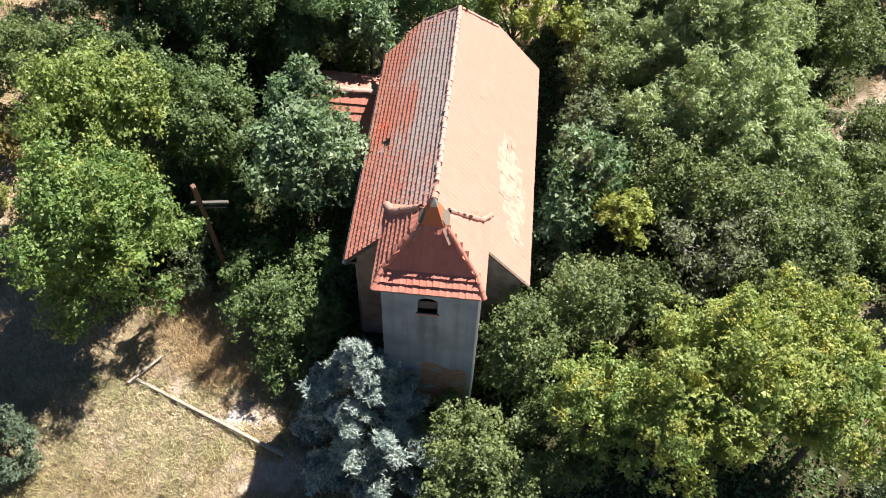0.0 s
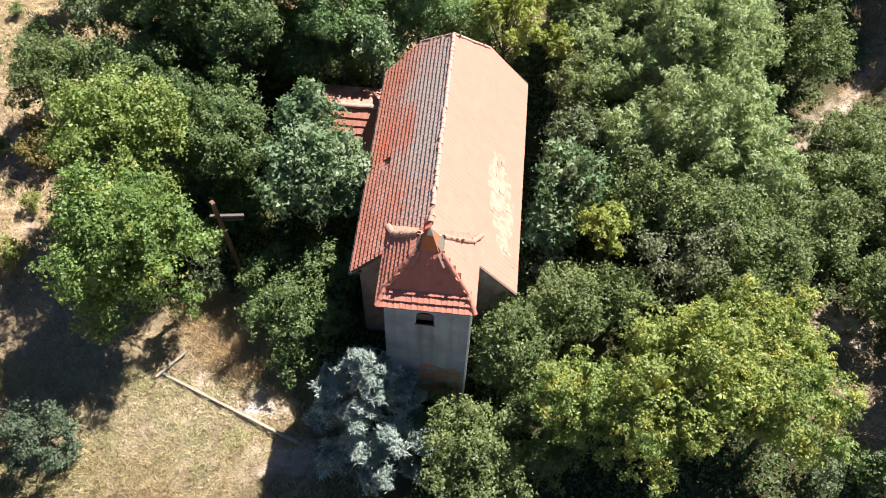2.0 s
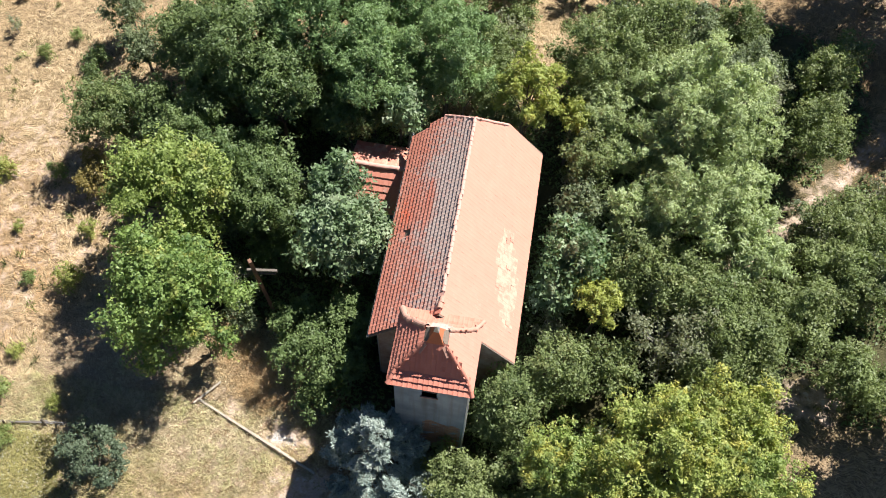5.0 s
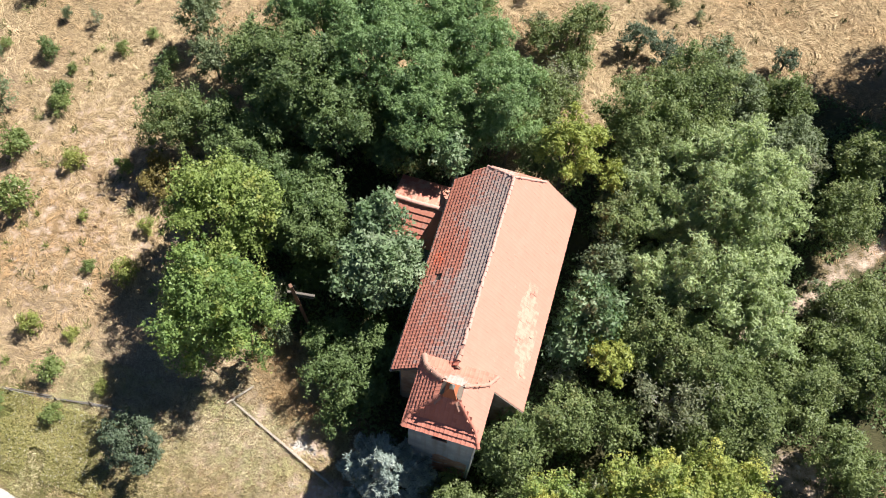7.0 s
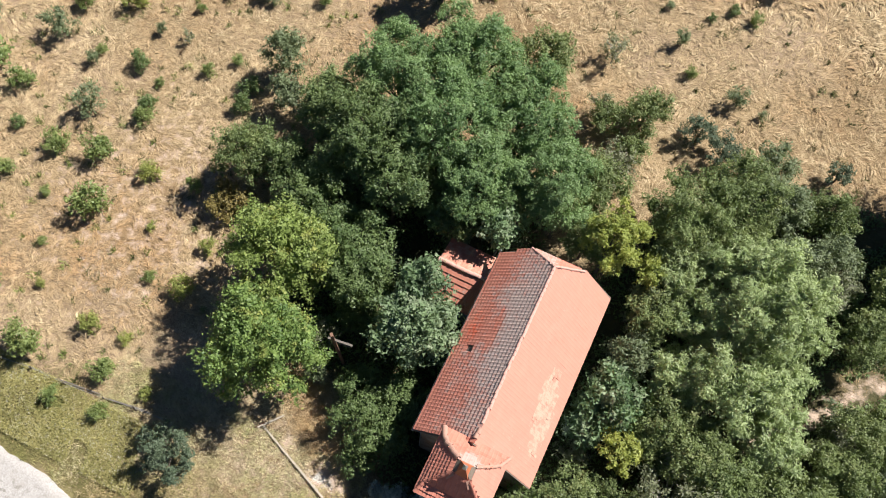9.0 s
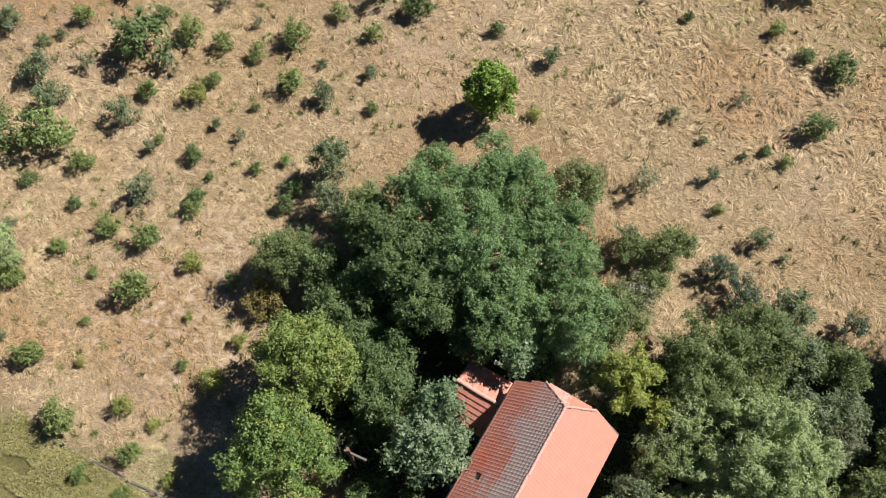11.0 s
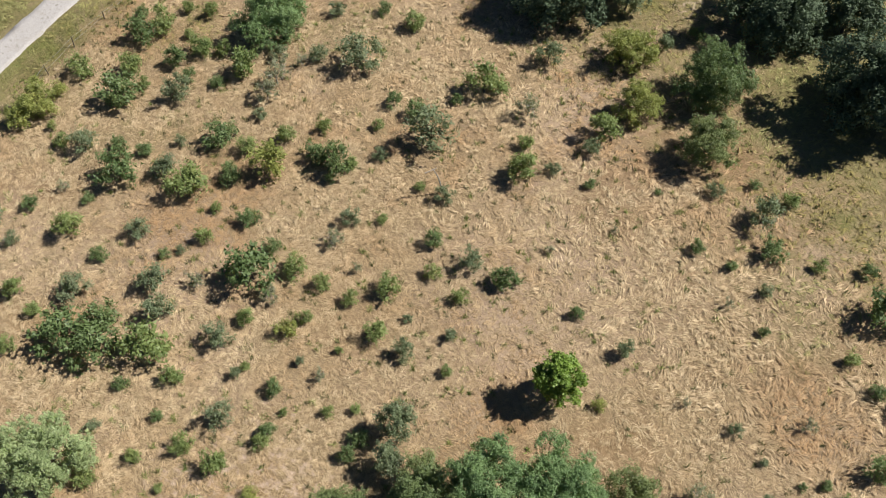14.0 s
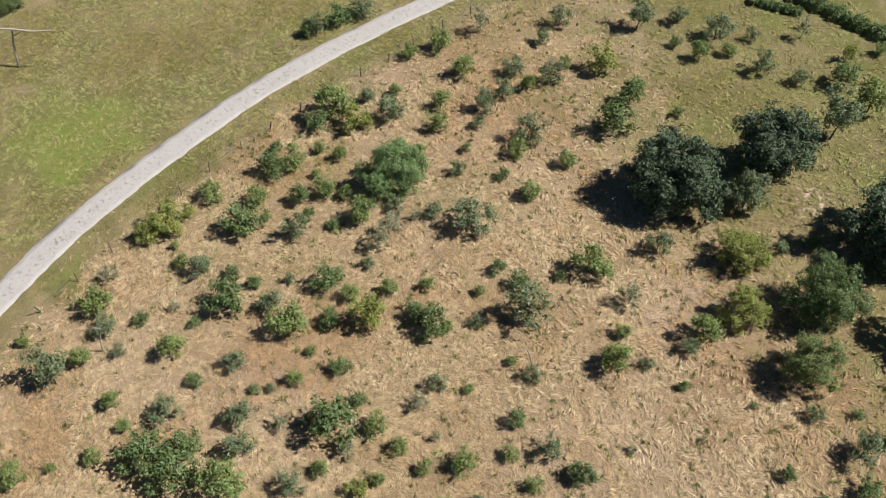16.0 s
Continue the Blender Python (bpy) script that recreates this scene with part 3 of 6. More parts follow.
def build_church():
    rng = np.random.default_rng(3)
    church = thing("church", pose(0, 0, 0), "abandoned village church with tower, red tile roof and peeling grey plaster", "church")
    wx0, wx1, wy0, wy1 = WEST_X + 0.4, EAST_X - 0.35, SOUTH_Y + 0.32, NORTH_Y - 0.3
    low = -0.6
    # nave walls
    for name, (x0, x1, y0, y1) in (("west_wall", (wx0, wx0 + 0.6, wy0 + 0.6, wy1 - 0.6)), ("east_wall", (wx1 - 0.6, wx1, wy0 + 0.6, wy1 - 0.6))):
        bm = bmesh.new()
        inner = min(roof_height(x0), roof_height(x1)) - 0.2
        box(bm, x0, x1, y0, y1, low, inner)
        part(name, bm, PLASTER, church)
    bm = bmesh.new()
    prism(bm, [(wx0, wy0, low), (wx1, wy0, low), (wx1, wy0, roof_height(wx1) - 0.16), (RIDGE_X, wy0, RIDGE_Z - 0.16), (wx0, wy0, roof_height(wx0) - 0.16)], (0, 0.6, 0))
    part("south_gable", bm, BROWN_PLASTER, church)
    bm = bmesh.new()
    prism(bm, [(wx0, wy1, low), (wx1, wy1, low), (wx1, wy1, roof_height(wx1) - 0.16), (RIDGE_X + 1.9, wy1, HIP_Z - 0.3), (RIDGE_X - 1.9, wy1, HIP_Z - 0.3), (wx0, wy1, roof_height(wx0) - 0.16)], (0, -0.6, 0))
    part("north_gable", bm, PLASTER, church)
    # tower walls
    tx0, tx1, ty0, ty1 = TOWER[0] + 0.26, TOWER[1] - 0.18, TOWER[2] + 0.23, SOUTH_Y + 0.3
    top = TOWER_Z - 0.04
    bm = bmesh.new()
    arched_wall(bm, tx0, tx1, ty0, ty0 + 0.5, low, top, (-1.87, -1.13, 9.0, 9.68, 9.97))
    tower_front = part("tower_front", bm, PLASTER, church)
    for name, x0 in (("tower_west_wall", tx0), ("tower_east_wall", tx1 - 0.5)):
        bm = bmesh.new()
        box(bm, x0, x0 + 0.5, ty0 + 0.5, ty1, low, top)
        part(name, bm, PLASTER, church)
    bm = bmesh.new()
    box(bm, tx0 + 0.5, tx1 - 0.5, ty1 - 0.35, ty1 - 0.05, 6.0, top)
    part("tower_back_wall", bm, PLASTER, church)
    bm = bmesh.new()
    box(bm, -1.93, -1.07, ty0 - 0.07, ty0 + 0.35, 8.93, 9.0)
    part("window_sill", bm, MORTAR, church)
    for i in range(3):
        bm = bmesh.new()
        v = box(bm, -1.87, -1.13, ty0 + 0.2, ty0 + 0.22, 9.02 + 0.12 * i, 9.15 + 0.12 * i)
        bmesh.ops.rotate(bm, verts=v, cent=(-1.5, ty0 + 0.2, 9.05 + 0.12 * i), matrix=Matrix.Rotation(radians(-35), 3, 'X'))
        part("louvre_slat", bm, BOARD, church, "weathered wooden louvre slat")
    # nave roof
    slope_w = math.hypot(RIDGE_X - WEST_X, FALL * (RIDGE_X - WEST_X))
    slope_e = math.hypot(EAST_X - RIDGE_X, FALL * (EAST_X - RIDGE_X))
    k = math.hypot(1, FALL)

    def deck(name, pts, thick=0.1):
        bm = bmesh.new()
        prism(bm, pts, (0, 0, -thick))
        return part(name, bm, BOARD, church)

    def edge_y(z, x):
        return north_y(x) if z < HIP_Z else RIDGE_END + (RIDGE_Z - z) * (NORTH_Y - RIDGE_END) / (RIDGE_Z - HIP_Z)

    for name, ex, sign, rise in (("roof_west", WEST_X, -1, slope_w), ("roof_east", EAST_X, 1, slope_e)):
        hx = RIDGE_X + sign * (RIDGE_Z - HIP_Z) / FALL
        d = deck(name, [(ex, SOUTH_Y, roof_height(ex)), (ex, north_y(ex), roof_height(ex)), (hx, north_y(hx), HIP_Z), (RIDGE_X, RIDGE_END, RIDGE_Z), (RIDGE_X, SOUTH_Y, RIDGE_Z)])
        mid = (SOUTH_Y + NORTH_Y) / 2

        def inside(u, v, sign=sign, ex=ex, rise=rise, mid=mid):
            y = mid + sign * u
            z = roof_height(ex) + v * FALL / k
            x = ex - sign * v / k
            if v > rise - 0.05 or not SOUTH_Y + 0.05 < y < edge_y(z, x) - 0.03:
                return False
            if sign < 0 and math.hypot(y - 26.05, (x + 4.2) * 1.3) < 0.22:
                return False
            return not (TOWER[0] + 0.12 < x < TOWER[1] - 0.12 and y < TOWER[3] - 0.1 and z > TOWER_Z - 0.25)
        south = 22.2 if sign > 0 else 21.75
        lay_tiles(d, (ex, mid, roof_height(ex) + 0.01), (-sign, 0, FALL), inside, 6.7, rise, 0.235, 0.305, lambda p, s=south: p.y < s, rng)
    hip = deck("roof_half_hip", [(RIDGE_X - 1.775, NORTH_Y, HIP_Z), (RIDGE_X, RIDGE_END, RIDGE_Z), (RIDGE_X + 1.775, NORTH_Y, HIP_Z)])
    hip_len = math.hypot(NORTH_Y - RIDGE_END, RIDGE_Z - HIP_Z)
    lay_tiles(hip, (RIDGE_X, NORTH_Y, HIP_Z + 0.01), (0, RIDGE_END - NORTH_Y, RIDGE_Z - HIP_Z), lambda u, v: v < hip_len and abs(u) < 1.7 * (1 - v / hip_len), 2, hip_len, 0.235, 0.285, lambda p: True, rng)
    half_round(church, "ridge_tile", (RIDGE_X, SOUTH_Y + 1.25, RIDGE_Z + 0.04), (RIDGE_X, RIDGE_END, RIDGE_Z + 0.04), 0.095, RIDGE_CLAY, 34, rng)
    half_round(church, "ridge_tile", (RIDGE_X, SOUTH_Y + 0.35, RIDGE_Z + 0.03), (RIDGE_X, SOUTH_Y + 0.95, RIDGE_Z + 0.04), 0.13, MORTAR, 2, rng)
    for sign in (-1, 1):
        half_round(church, "hip_tile", (RIDGE_X + sign * 1.78, NORTH_Y, HIP_Z + 0.03), (RIDGE_X, RIDGE_END, RIDGE_Z + 0.04), 0.075, RIDGE_CLAY, 9, rng)
    # tower roof: a pyramid that flares a little above the eaves
    x0, x1, y0, y1 = TOWER
    cx, cy = TOP_X, TOP_Y
    flare_z, f = TOWER_Z + 0.5, 0.35
    ring0 = [(x0, y0), (x1, y0), (x1, y1), (x0, y1)]
    ring1 = [(x + (cx - x) * 0.17, y + (cy - y) * f) for x, y in ring0]
    for i, name in enumerate(("tower_roof_south", "tower_roof_east", "tower_roof_north", "tower_roof_west")):
        j = (i + 1) % 4
        a, b, c, d = (*ring0[i], TOWER_Z), (*ring0[j], TOWER_Z), (*ring1[j], flare_z), (*ring1[i], flare_z)
        bm = bmesh.new()
        prism(bm, [a, b, c, d], (0, 0, -0.08))
        prism(bm, [d, c, (cx, cy, TOP_Z)], (0, 0, -0.08))
        deck_part = part(name, bm, BOARD, church)
        for p, q, peak, z in ((a, b, None, TOWER_Z), (d, c, (cx, cy, TOP_Z), flare_z)):
            p, q = Vector(p), Vector(q)
            mid, along = (p + q) / 2, (q - p).normalized()
            if peak is None:
                target = (Vector(c) + Vector(d)) / 2
            else:
                target = Vector(peak)
            up = target - mid
            up = up - along * up.dot(along)
            rise, half = up.length, (q - p).length / 2
            taper = ((Vector(c) - Vector(d)).length / 2) if peak is None else 0.0
            stop = rise if peak is None else rise * 0.70
            lay_tiles(deck_part, mid + Vector((0, 0, 0.01)), up, lambda u, v, h=half, t=taper, r=rise, s=stop: v < s and abs(u) < h + (t - h) * v / r + 0.04, half + 0.3, rise, 0.235, 0.30, lambda s: True, rng)
    for i, (x, y) in enumerate(ring0):
        m = (*ring1[i], flare_z + 0.05)
        t = 0.68
        high = (m[0] + (cx - m[0]) * t, m[1] + (cy - m[1]) * t, m[2] + (TOP_Z - m[2]) * t)
        clay, radius = (TILE, 0.10) if i < 2 else (MORTAR, 0.15 if i == 3 else 0.10)
        half_round(church, "hip_tile", (x, y, TOWER_Z + 0.05), m, radius, clay, 3, rng)
        half_round(church, "hip_tile", m, high, radius, clay, 6, rng)
    # sheet-metal cap
    bm = bmesh.new()
    base = [bm.verts.new((cx + sx * 0.42, cy + sy * 0.42, TOP_Z - 0.72)) for sx, sy in ((-1, -1), (1, -1), (1, 1), (-1, 1))]
    neck = [bm.verts.new((cx + sx * 0.13, cy + sy * 0.13, TOP_Z + 0.1)) for sx, sy in ((-1, -1), (1, -1), (1, 1), (-1, 1))]
    for i in range(4):
        bm.faces.new((base[i], base[(i + 1) % 4], neck[(i + 1) % 4], neck[i]))
    bm.faces.new(neck)
    cap = part("spire_cap", bm, RUST, church, "rust-red sheet-metal spire cap")
    bm = bmesh.new()
    ring = [bm.verts.new((cx + sx * 0.15, cy + sy * 0.15, TOP_Z + 0.04)) for sx, sy in ((-1, -1), (1, -1), (1, 1), (-1, 1))]
    tip = bm.verts.new((cx, cy, TOP_Z + 0.46))
    for i in range(4):
        bm.faces.new((ring[i], ring[(i + 1) % 4], tip))
    bm.faces.new(list(reversed(ring)))
    part("spire_tip", bm, ZINC, cap, "grey zinc tip")
    for sx in (-1, 1):
        bm = bmesh.new()
        a = Vector((cx + sx * 0.42, cy - 0.42, TOP_Z - 0.70))
        b = a + Vector((sx * 0.26, -0.27, -0.50))
        w = Vector((0.07, sx * 0.07, 0.02))
        prism(bm, [a - w, a + w, b + w, b - w], (0, -0.02, 0.10))
        part("flashing", bm, MORTAR, church, "pale mortar bedding on the hip")
    # gutter and downpipe on the west eave
    bm = bmesh.new()
    n = 9
    rows = []
    for y in (SOUTH_Y - 0.02, NORTH_Y):
        rows.append([bm.verts.new((WEST_X - 0.06 + 0.075 * math.cos(math.pi + math.pi * i / (n - 1)), y, roof_height(WEST_X) - 0.0 + 0.075 * math.sin(math.pi + math.pi * i / (n - 1)))) for i in range(n)])
    for i in range(n - 1):
        bm.faces.new((rows[0][i], rows[0][i + 1], rows[1][i + 1], rows[1][i]))
    bmesh.ops.solidify(bm, geom=bm.faces[:], thickness=0.008)
    part("gutter", bm, ZINC, church, "grey zinc gutter")
    bm = bmesh.new()
    gzp = roof_height(WEST_X)
    tube(bm, [(WEST_X - 0.06, SOUTH_Y + 0.1, gzp - 0.06), (WEST_X - 0.05, SOUTH_Y + 0.12, gzp - 0.25), (wx0 - 0.06, SOUTH_Y + 0.42, gzp - 0.55), (wx0 - 0.06, SOUTH_Y + 0.42, 0.3)], [0.045] * 4, 8)
    part("downpipe", bm, ZINC, church, "grey zinc downpipe")
    # added pale tube standing in for the tower's sunlit east edge
    bm = bmesh.new()
    tube(bm, [(tx1 + 0.03, ty0 - 0.03, top - 0.1), (tx1 + 0.035, ty0 - 0.03, 5.0), (tx1 + 0.03, ty0 - 0.03, 0.4)], [0.05] * 3, 10)
    part("tower_downpipe", bm, SUNLIT_EDGE, church, "whitish added strip for the sunlit edge of the tower's corner")
    # bare brickwork low on the tower
    bm = bmesh.new()
    v = box(bm, -0.12, 0.12, -0.06, 0.004, -0.0325, 0.0325)
    bmesh.ops.bevel(bm, geom=bm.edges[:], offset=0.006, segments=1)
    brick = bpy.data.meshes.new("brick")
    bm.to_mesh(brick)
    bm.free()
    brick.materials.append(BRICK.m)
    rest_v, rest_f, singles = [], [], 0
    bv, bf = [p.co.copy() for p in brick.vertices], [tuple(p.vertices) for p in brick.polygons]
    for row in range(68):
        z = 0.2 + row * 0.077
        for col in range(14):
            x = tx0 + 0.13 + (col + (0.5 if row % 2 else 0)) * 0.252
            if x > tx1 - 0.13:
                continue
            edge = 5.2 - 2.6 * smooth(-x, 1.55, 2.1) - 1.3 * smooth(-x, 2.1, 3.0) + 0.7 * noise.noise((x * 1.3, z * 0.9, 4)) - 0.5 * smooth(x, -0.3, 0.2)
            if z > edge or noise.noise((x * 2.1, z * 1.7, 8)) > 0.30:
                continue
            m = pose(x + rng.normal(0, 0.004), ty0 + 0.048 + rng.normal(0, 0.004), z, 0, rng.normal(0, 0.6), rng.normal(0, 0.8))
            if z > 3.1 and singles < 300:
                singles += 1
                b = new("brick", brick)
                b.parent = tower_front
                b.matrix_local = m
            else:
                q = len(rest_v)
                rest_v += [tuple(m @ p) for p in bv]
                rest_f += [tuple(q + i for i in g) for g in bf]
    tagged(part("brickwork", mesh_of("brickwork", rest_v, rest_f, BRICK.m), None, tower_front), "bare red brickwork", kind="stuff")


build_church()


def build_annex():
    rng = np.random.default_rng(8)
    annex = thing("sacristy", pose(0, 0, 0), "low sacristy with red tiled saddle roof against the church", "building")
    x0, x1, ys, yr, yn, zr, zs, zn = -8.75, -5.35, 29.2, 31.3, 33.3, 6.05, 4.3, 5.3
    for name, a in (("west_wall", (x0 + 0.25, x0 + 0.65, ys + 0.25, yn - 0.2)), ("south_wall", (x0 + 0.65, x1 + 0.5, ys + 0.25, ys + 0.65)), ("north_wall", (x0 + 0.65, x1 + 0.5, yn - 0.6, yn - 0.2))):
        bm = bmesh.new()
        box(bm, *a, -0.2, 4.25)
        part(name, bm, PLASTER, annex)
    bm = bmesh.new()
    prism(bm, [(x0 + 0.25, ys + 0.3, 4.25), (x0 + 0.25, yr, zr - 0.15), (x0 + 0.25, yn - 0.25, 5.15), (x0 + 0.25, yn - 0.25, 4.25)], (0.35, 0, 0))
    part("gable", bm, PLASTER, annex)
    for name, ye, ze in (("roof_south", ys, zs), ("roof_north", yn, zn)):
        bm = bmesh.new()
        prism(bm, [(x0, ye, ze), (x1 + 0.3, ye, ze), (x1 + 0.3, yr, zr), (x0, yr, zr)], (0, 0, -0.08))
        d = part(name, bm, BOARD, annex)
        up = Vector((0, yr - ye, zr - ze))
        half = (x1 - x0) / 2 + 0.1
        lay_tiles(d, ((x0 + x1) / 2 + 0.1, ye, ze + 0.01), up, lambda u, v, r=up.length, h=half: v < r - 0.05 and abs(u) < h, half, up.length, 0.27, 0.42, lambda p: True, rng, 0.3, 0.07)
    half_round(annex, "ridge_tile", (x0, yr, zr + 0.04), (x1 + 0.3, yr, zr + 0.04), 0.14, RIDGE_CLAY, 9, rng)


build_annex()


# ---- trees ----
def lobes_of(rng, radius, tall, count, low=-0.35):
    """Boughs of a crown: centres on an uneven ellipsoid, with their radii."""
    out = []
    turn = rng.uniform(0, 6.28)
    for i in range(count):
        z = low + (1 - low) * (i + 0.5) / count
        a = turn + i * 2.39996 + rng.uniform(-0.4, 0.4)
        s = math.sqrt(max(0.0, 1 - z * z))
        reach = rng.uniform(0.42, 0.92)
        r = radius * rng.uniform(0.22, 0.44) * (1.2 - 0.45 * reach)
        out.append((radius * reach * s * math.cos(a), radius * reach * s * math.sin(a), tall * reach * z, r))
    out.append((0, 0, 0, 0.5 * radius))
    return np.array(out)


def leaf_blades(rng, where, out_dir, length, width, droop=0.0, spread=0.8):
    """Pointed leaves at the given places, facing roughly outward."""
    n = len(where)
    nor = out_dir * 0.8 + rng.normal(0, spread * 0.72, (n, 3)) + np.array((0, 0, 0.3))
    nor /= np.linalg.norm(nor, axis=1)[:, None]
    along = np.cross(nor, rng.normal(0, 1, (n, 3)))
    along[:, 2] -= droop
    along /= np.linalg.norm(along, axis=1)[:, None] + 1e-9
    side = np.cross(nor, along) * width * 0.5
    size = rng.uniform(0.65, 1.35, n)[:, None]
    return np.stack((where - side * size, where + side * size, where + along * length * size), 1).reshape(-1, 3)


def crown_mesh(seed, radius, tall, density, leaf, width, bunch=9, puff=0.16, droop=0.0, lobes=18, plume=0.0, low=-0.35):
    """Leaves in bunches over the boughs, with gaps between them."""
    rng = np.random.default_rng(seed)
    lob = lobes_of(rng, radius, tall, lobes, low)
    bunches = max(6, int(density * radius * (radius + tall) * 0.5 / bunch))
    clumps = 11
    knot = rng.normal(0, 1, (len(lob) * clumps, 3)) + np.array((0, 0, 0.35))
    knot /= np.linalg.norm(knot, axis=1)[:, None]
    knot += np.repeat(lob[:, :3] / np.array((radius, radius, tall)), clumps, 0) * 0.6
    knot /= np.linalg.norm(knot, axis=1)[:, None]
    of = np.repeat(lob, clumps, 0)
    knot_at = of[:, :3] + knot * (of[:, 3] * rng.uniform(0.55, 1.12, len(of)))[:, None]
    knot_r = of[:, 3] * rng.uniform(0.26, 0.5, len(of))
    w = knot_r ** 2
    pick = rng.choice(len(of), bunches, p=w / w.sum())
    d = rng.normal(0, 1, (bunches, 3))
    d = d / np.linalg.norm(d, axis=1)[:, None] + knot[pick] * 0.55 + np.array((0, 0, 0.3))
    d /= np.linalg.norm(d, axis=1)[:, None]
    depth = np.where(rng.uniform(0, 1, bunches) < 0.25, rng.uniform(0.2, 0.8, bunches), 0.8 + np.minimum(rng.exponential(0.16, bunches), 0.7))
    centre = knot_at[pick] + d * (knot_r[pick] * depth)[:, None]
    where = np.repeat(centre, bunch, 0)
    size = np.repeat(rng.uniform(0.5, 1.7, bunches), bunch)[:, None]
    stretch = np.repeat(rng.normal(0, 0.55, (bunches, 3)), bunch, 0) * rng.uniform(-1, 1, bunches * bunch)[:, None] * puff * 2.2
    dome = rng.normal(0, 1, where.shape) + 0.9 * np.repeat(d, bunch, 0) + np.array((0, 0, 0.35))
    dome /= np.linalg.norm(dome, axis=1)[:, None]
    jit = dome * puff * 1.25 * size * rng.uniform(0.4, 1.15, len(where))[:, None] + stretch
    if plume:
        way = np.cross(d, rng.normal(0, 1, d.shape))
        way /= np.linalg.norm(way, axis=1)[:, None]
        jit = jit * 0.5 + np.repeat(way, bunch, 0) * rng.uniform(-plume, plume, len(where))[:, None]
    out = leaf_blades(rng, where + jit, np.repeat(d, bunch, 0) * 0.5 + dome * 0.7, leaf, width, droop)
    core = np.repeat(lob, 150, 0)
    ball = rng.normal(0, 1, (len(core), 3))
    ball *= (rng.uniform(0, 0.62, len(core)) / np.linalg.norm(ball, axis=1))[:, None]
    inner = leaf_blades(rng, core[:, :3] + ball * core[:, 3:4], rng.normal(0, 1, ball.shape), 0.2 * lob[:, 3].mean(), 0.22 * lob[:, 3].mean(), 0)
    return polygons_mesh(np.concatenate((out, inner))), lob


SPECIES = {  # leaf density, length, width, bunch, puff, droop, lobes, plume, label, category
    'linden': (3200, 0.134, 0.106, 21, 0.22, 0.2, 28, 0, "broad linden tree with bright yellow-green summer crown", "tree"),
    'hornbeam': (2362, 0.126, 0.085, 23, 0.19, 0.1, 20, 0, "dense dark green broadleaf tree beside the church", "tree"),
    'maple': (1750, 0.19, 0.145, 15, 0.24, 0.3, 20, 0, "broadleaf tree with silvery green leaves against the church wall", "tree"),
    'maple_grey': (2125, 0.134, 0.095, 23, 0.19, 0.1, 16, 0, "grey-green young broadleaf tree in the thicket", "tree"),
    'elder': (2362, 0.126, 0.085, 23, 0.18, 0.1, 18, 0, "dense green elder bush in the churchyard", "bush"),
    'hawthorn': (2520, 0.109, 0.081, 23, 0.19, 0.0, 18, 0, "tangled olive-green thicket tree", "tree"),
    'robinia': (4300, 0.112, 0.066, 26, 0.18, 0.2, 24, 0.32, "feathery bluish-green robinia tree", "tree"),
    'robinia_pale': (3200, 0.108, 0.074, 23, 0.20, 0.1, 22, 0.2, "large robinia with yellowing light green crown", "tree"),
    'willow': (3150, 0.176, 0.062, 26, 0.18, 0.3, 22, 0.28, "pale olive willow with fine narrow leaves", "tree"),
    'yellow_bush': (2362, 0.118, 0.085, 13, 0.14, 0, 14, 0, "bush with golden yellow leaves", "bush"),
    'yellow_tree': (2362, 0.134, 0.085, 13, 0.16, 0.1, 16, 0.15, "small tree with yellowing lemon-green leaves", "tree"),
    'green_tree': (2362, 0.168, 0.142, 11, 0.14, 0.1, 18, 0, "lone bright green young tree in the dry meadow", "tree"),
    'evergreen': (1350, 0.24, 0.15, 16, 0.26, 0, 26, 0, "big dark green round-crowned tree in the meadow", "tree"),
    'juniper_bush': (2677, 0.101, 0.057, 15, 0.12, 0, 14, 0.15, "dark grey-green bushy shrub in dry grass", "bush"),
    'russet_bush': (2362, 0.118, 0.085, 13, 0.14, 0, 14, 0, "low bush with browning yellow leaves", "bush"),
    'bare_shrub': (661, 0.109, 0.067, 10, 0.18, 0, 14, 0, "half-bare shrub of grey twigs", "bush"),
}
tree_seed = [100]


def limbs_mesh(rng, lob, base, reach, thick, twiggy=False):
    """A tapered trunk that forks into limbs towards the boughs; base is the crown centre's height."""
    bm = bmesh.new()
    lean = Vector((rng.uniform(-0.1, 0.1), rng.uniform(-0.1, 0.1), 0)) * base
    fork = Vector((0, 0, -base * 0.45)) + lean * 0.5
    tube(bm, [(0, 0, -base - 0.25), (lean.x * 0.1, lean.y * 0.1, -base + 0.15), fork, (lean.x, lean.y, reach * 0.3)], [thick * 1.5, thick * 1.1, thick * 0.85, thick * 0.35], 8)
    for i, (x, y, z, r) in enumerate(lob[:-1]):
        if not twiggy and i % 2:
            continue
        end = Vector((x, y, z)) * (1.25 if twiggy else 1.05)
        mid = fork.lerp(end, 0.5) + Vector((rng.uniform(-1, 1), rng.uniform(-1, 1), 0.5)) * 0.12 * end.length
        tube(bm, [fork * 0.95, mid, end], [thick * 0.5, thick * 0.3, thick * 0.1], 5)
        if twiggy:
            for _ in range(7):
                a = mid.lerp(end, rng.uniform(0, 1))
                b = a + Vector(rng.normal(0, 1, 3)).normalized() * r * rng.uniform(0.7, 1.5)
                tube(bm, [a, a.lerp(b, 0.5) + Vector(rng.normal(0, 0.06, 3)), b], [0.018, 0.014, 0.008], 3)
    return bm


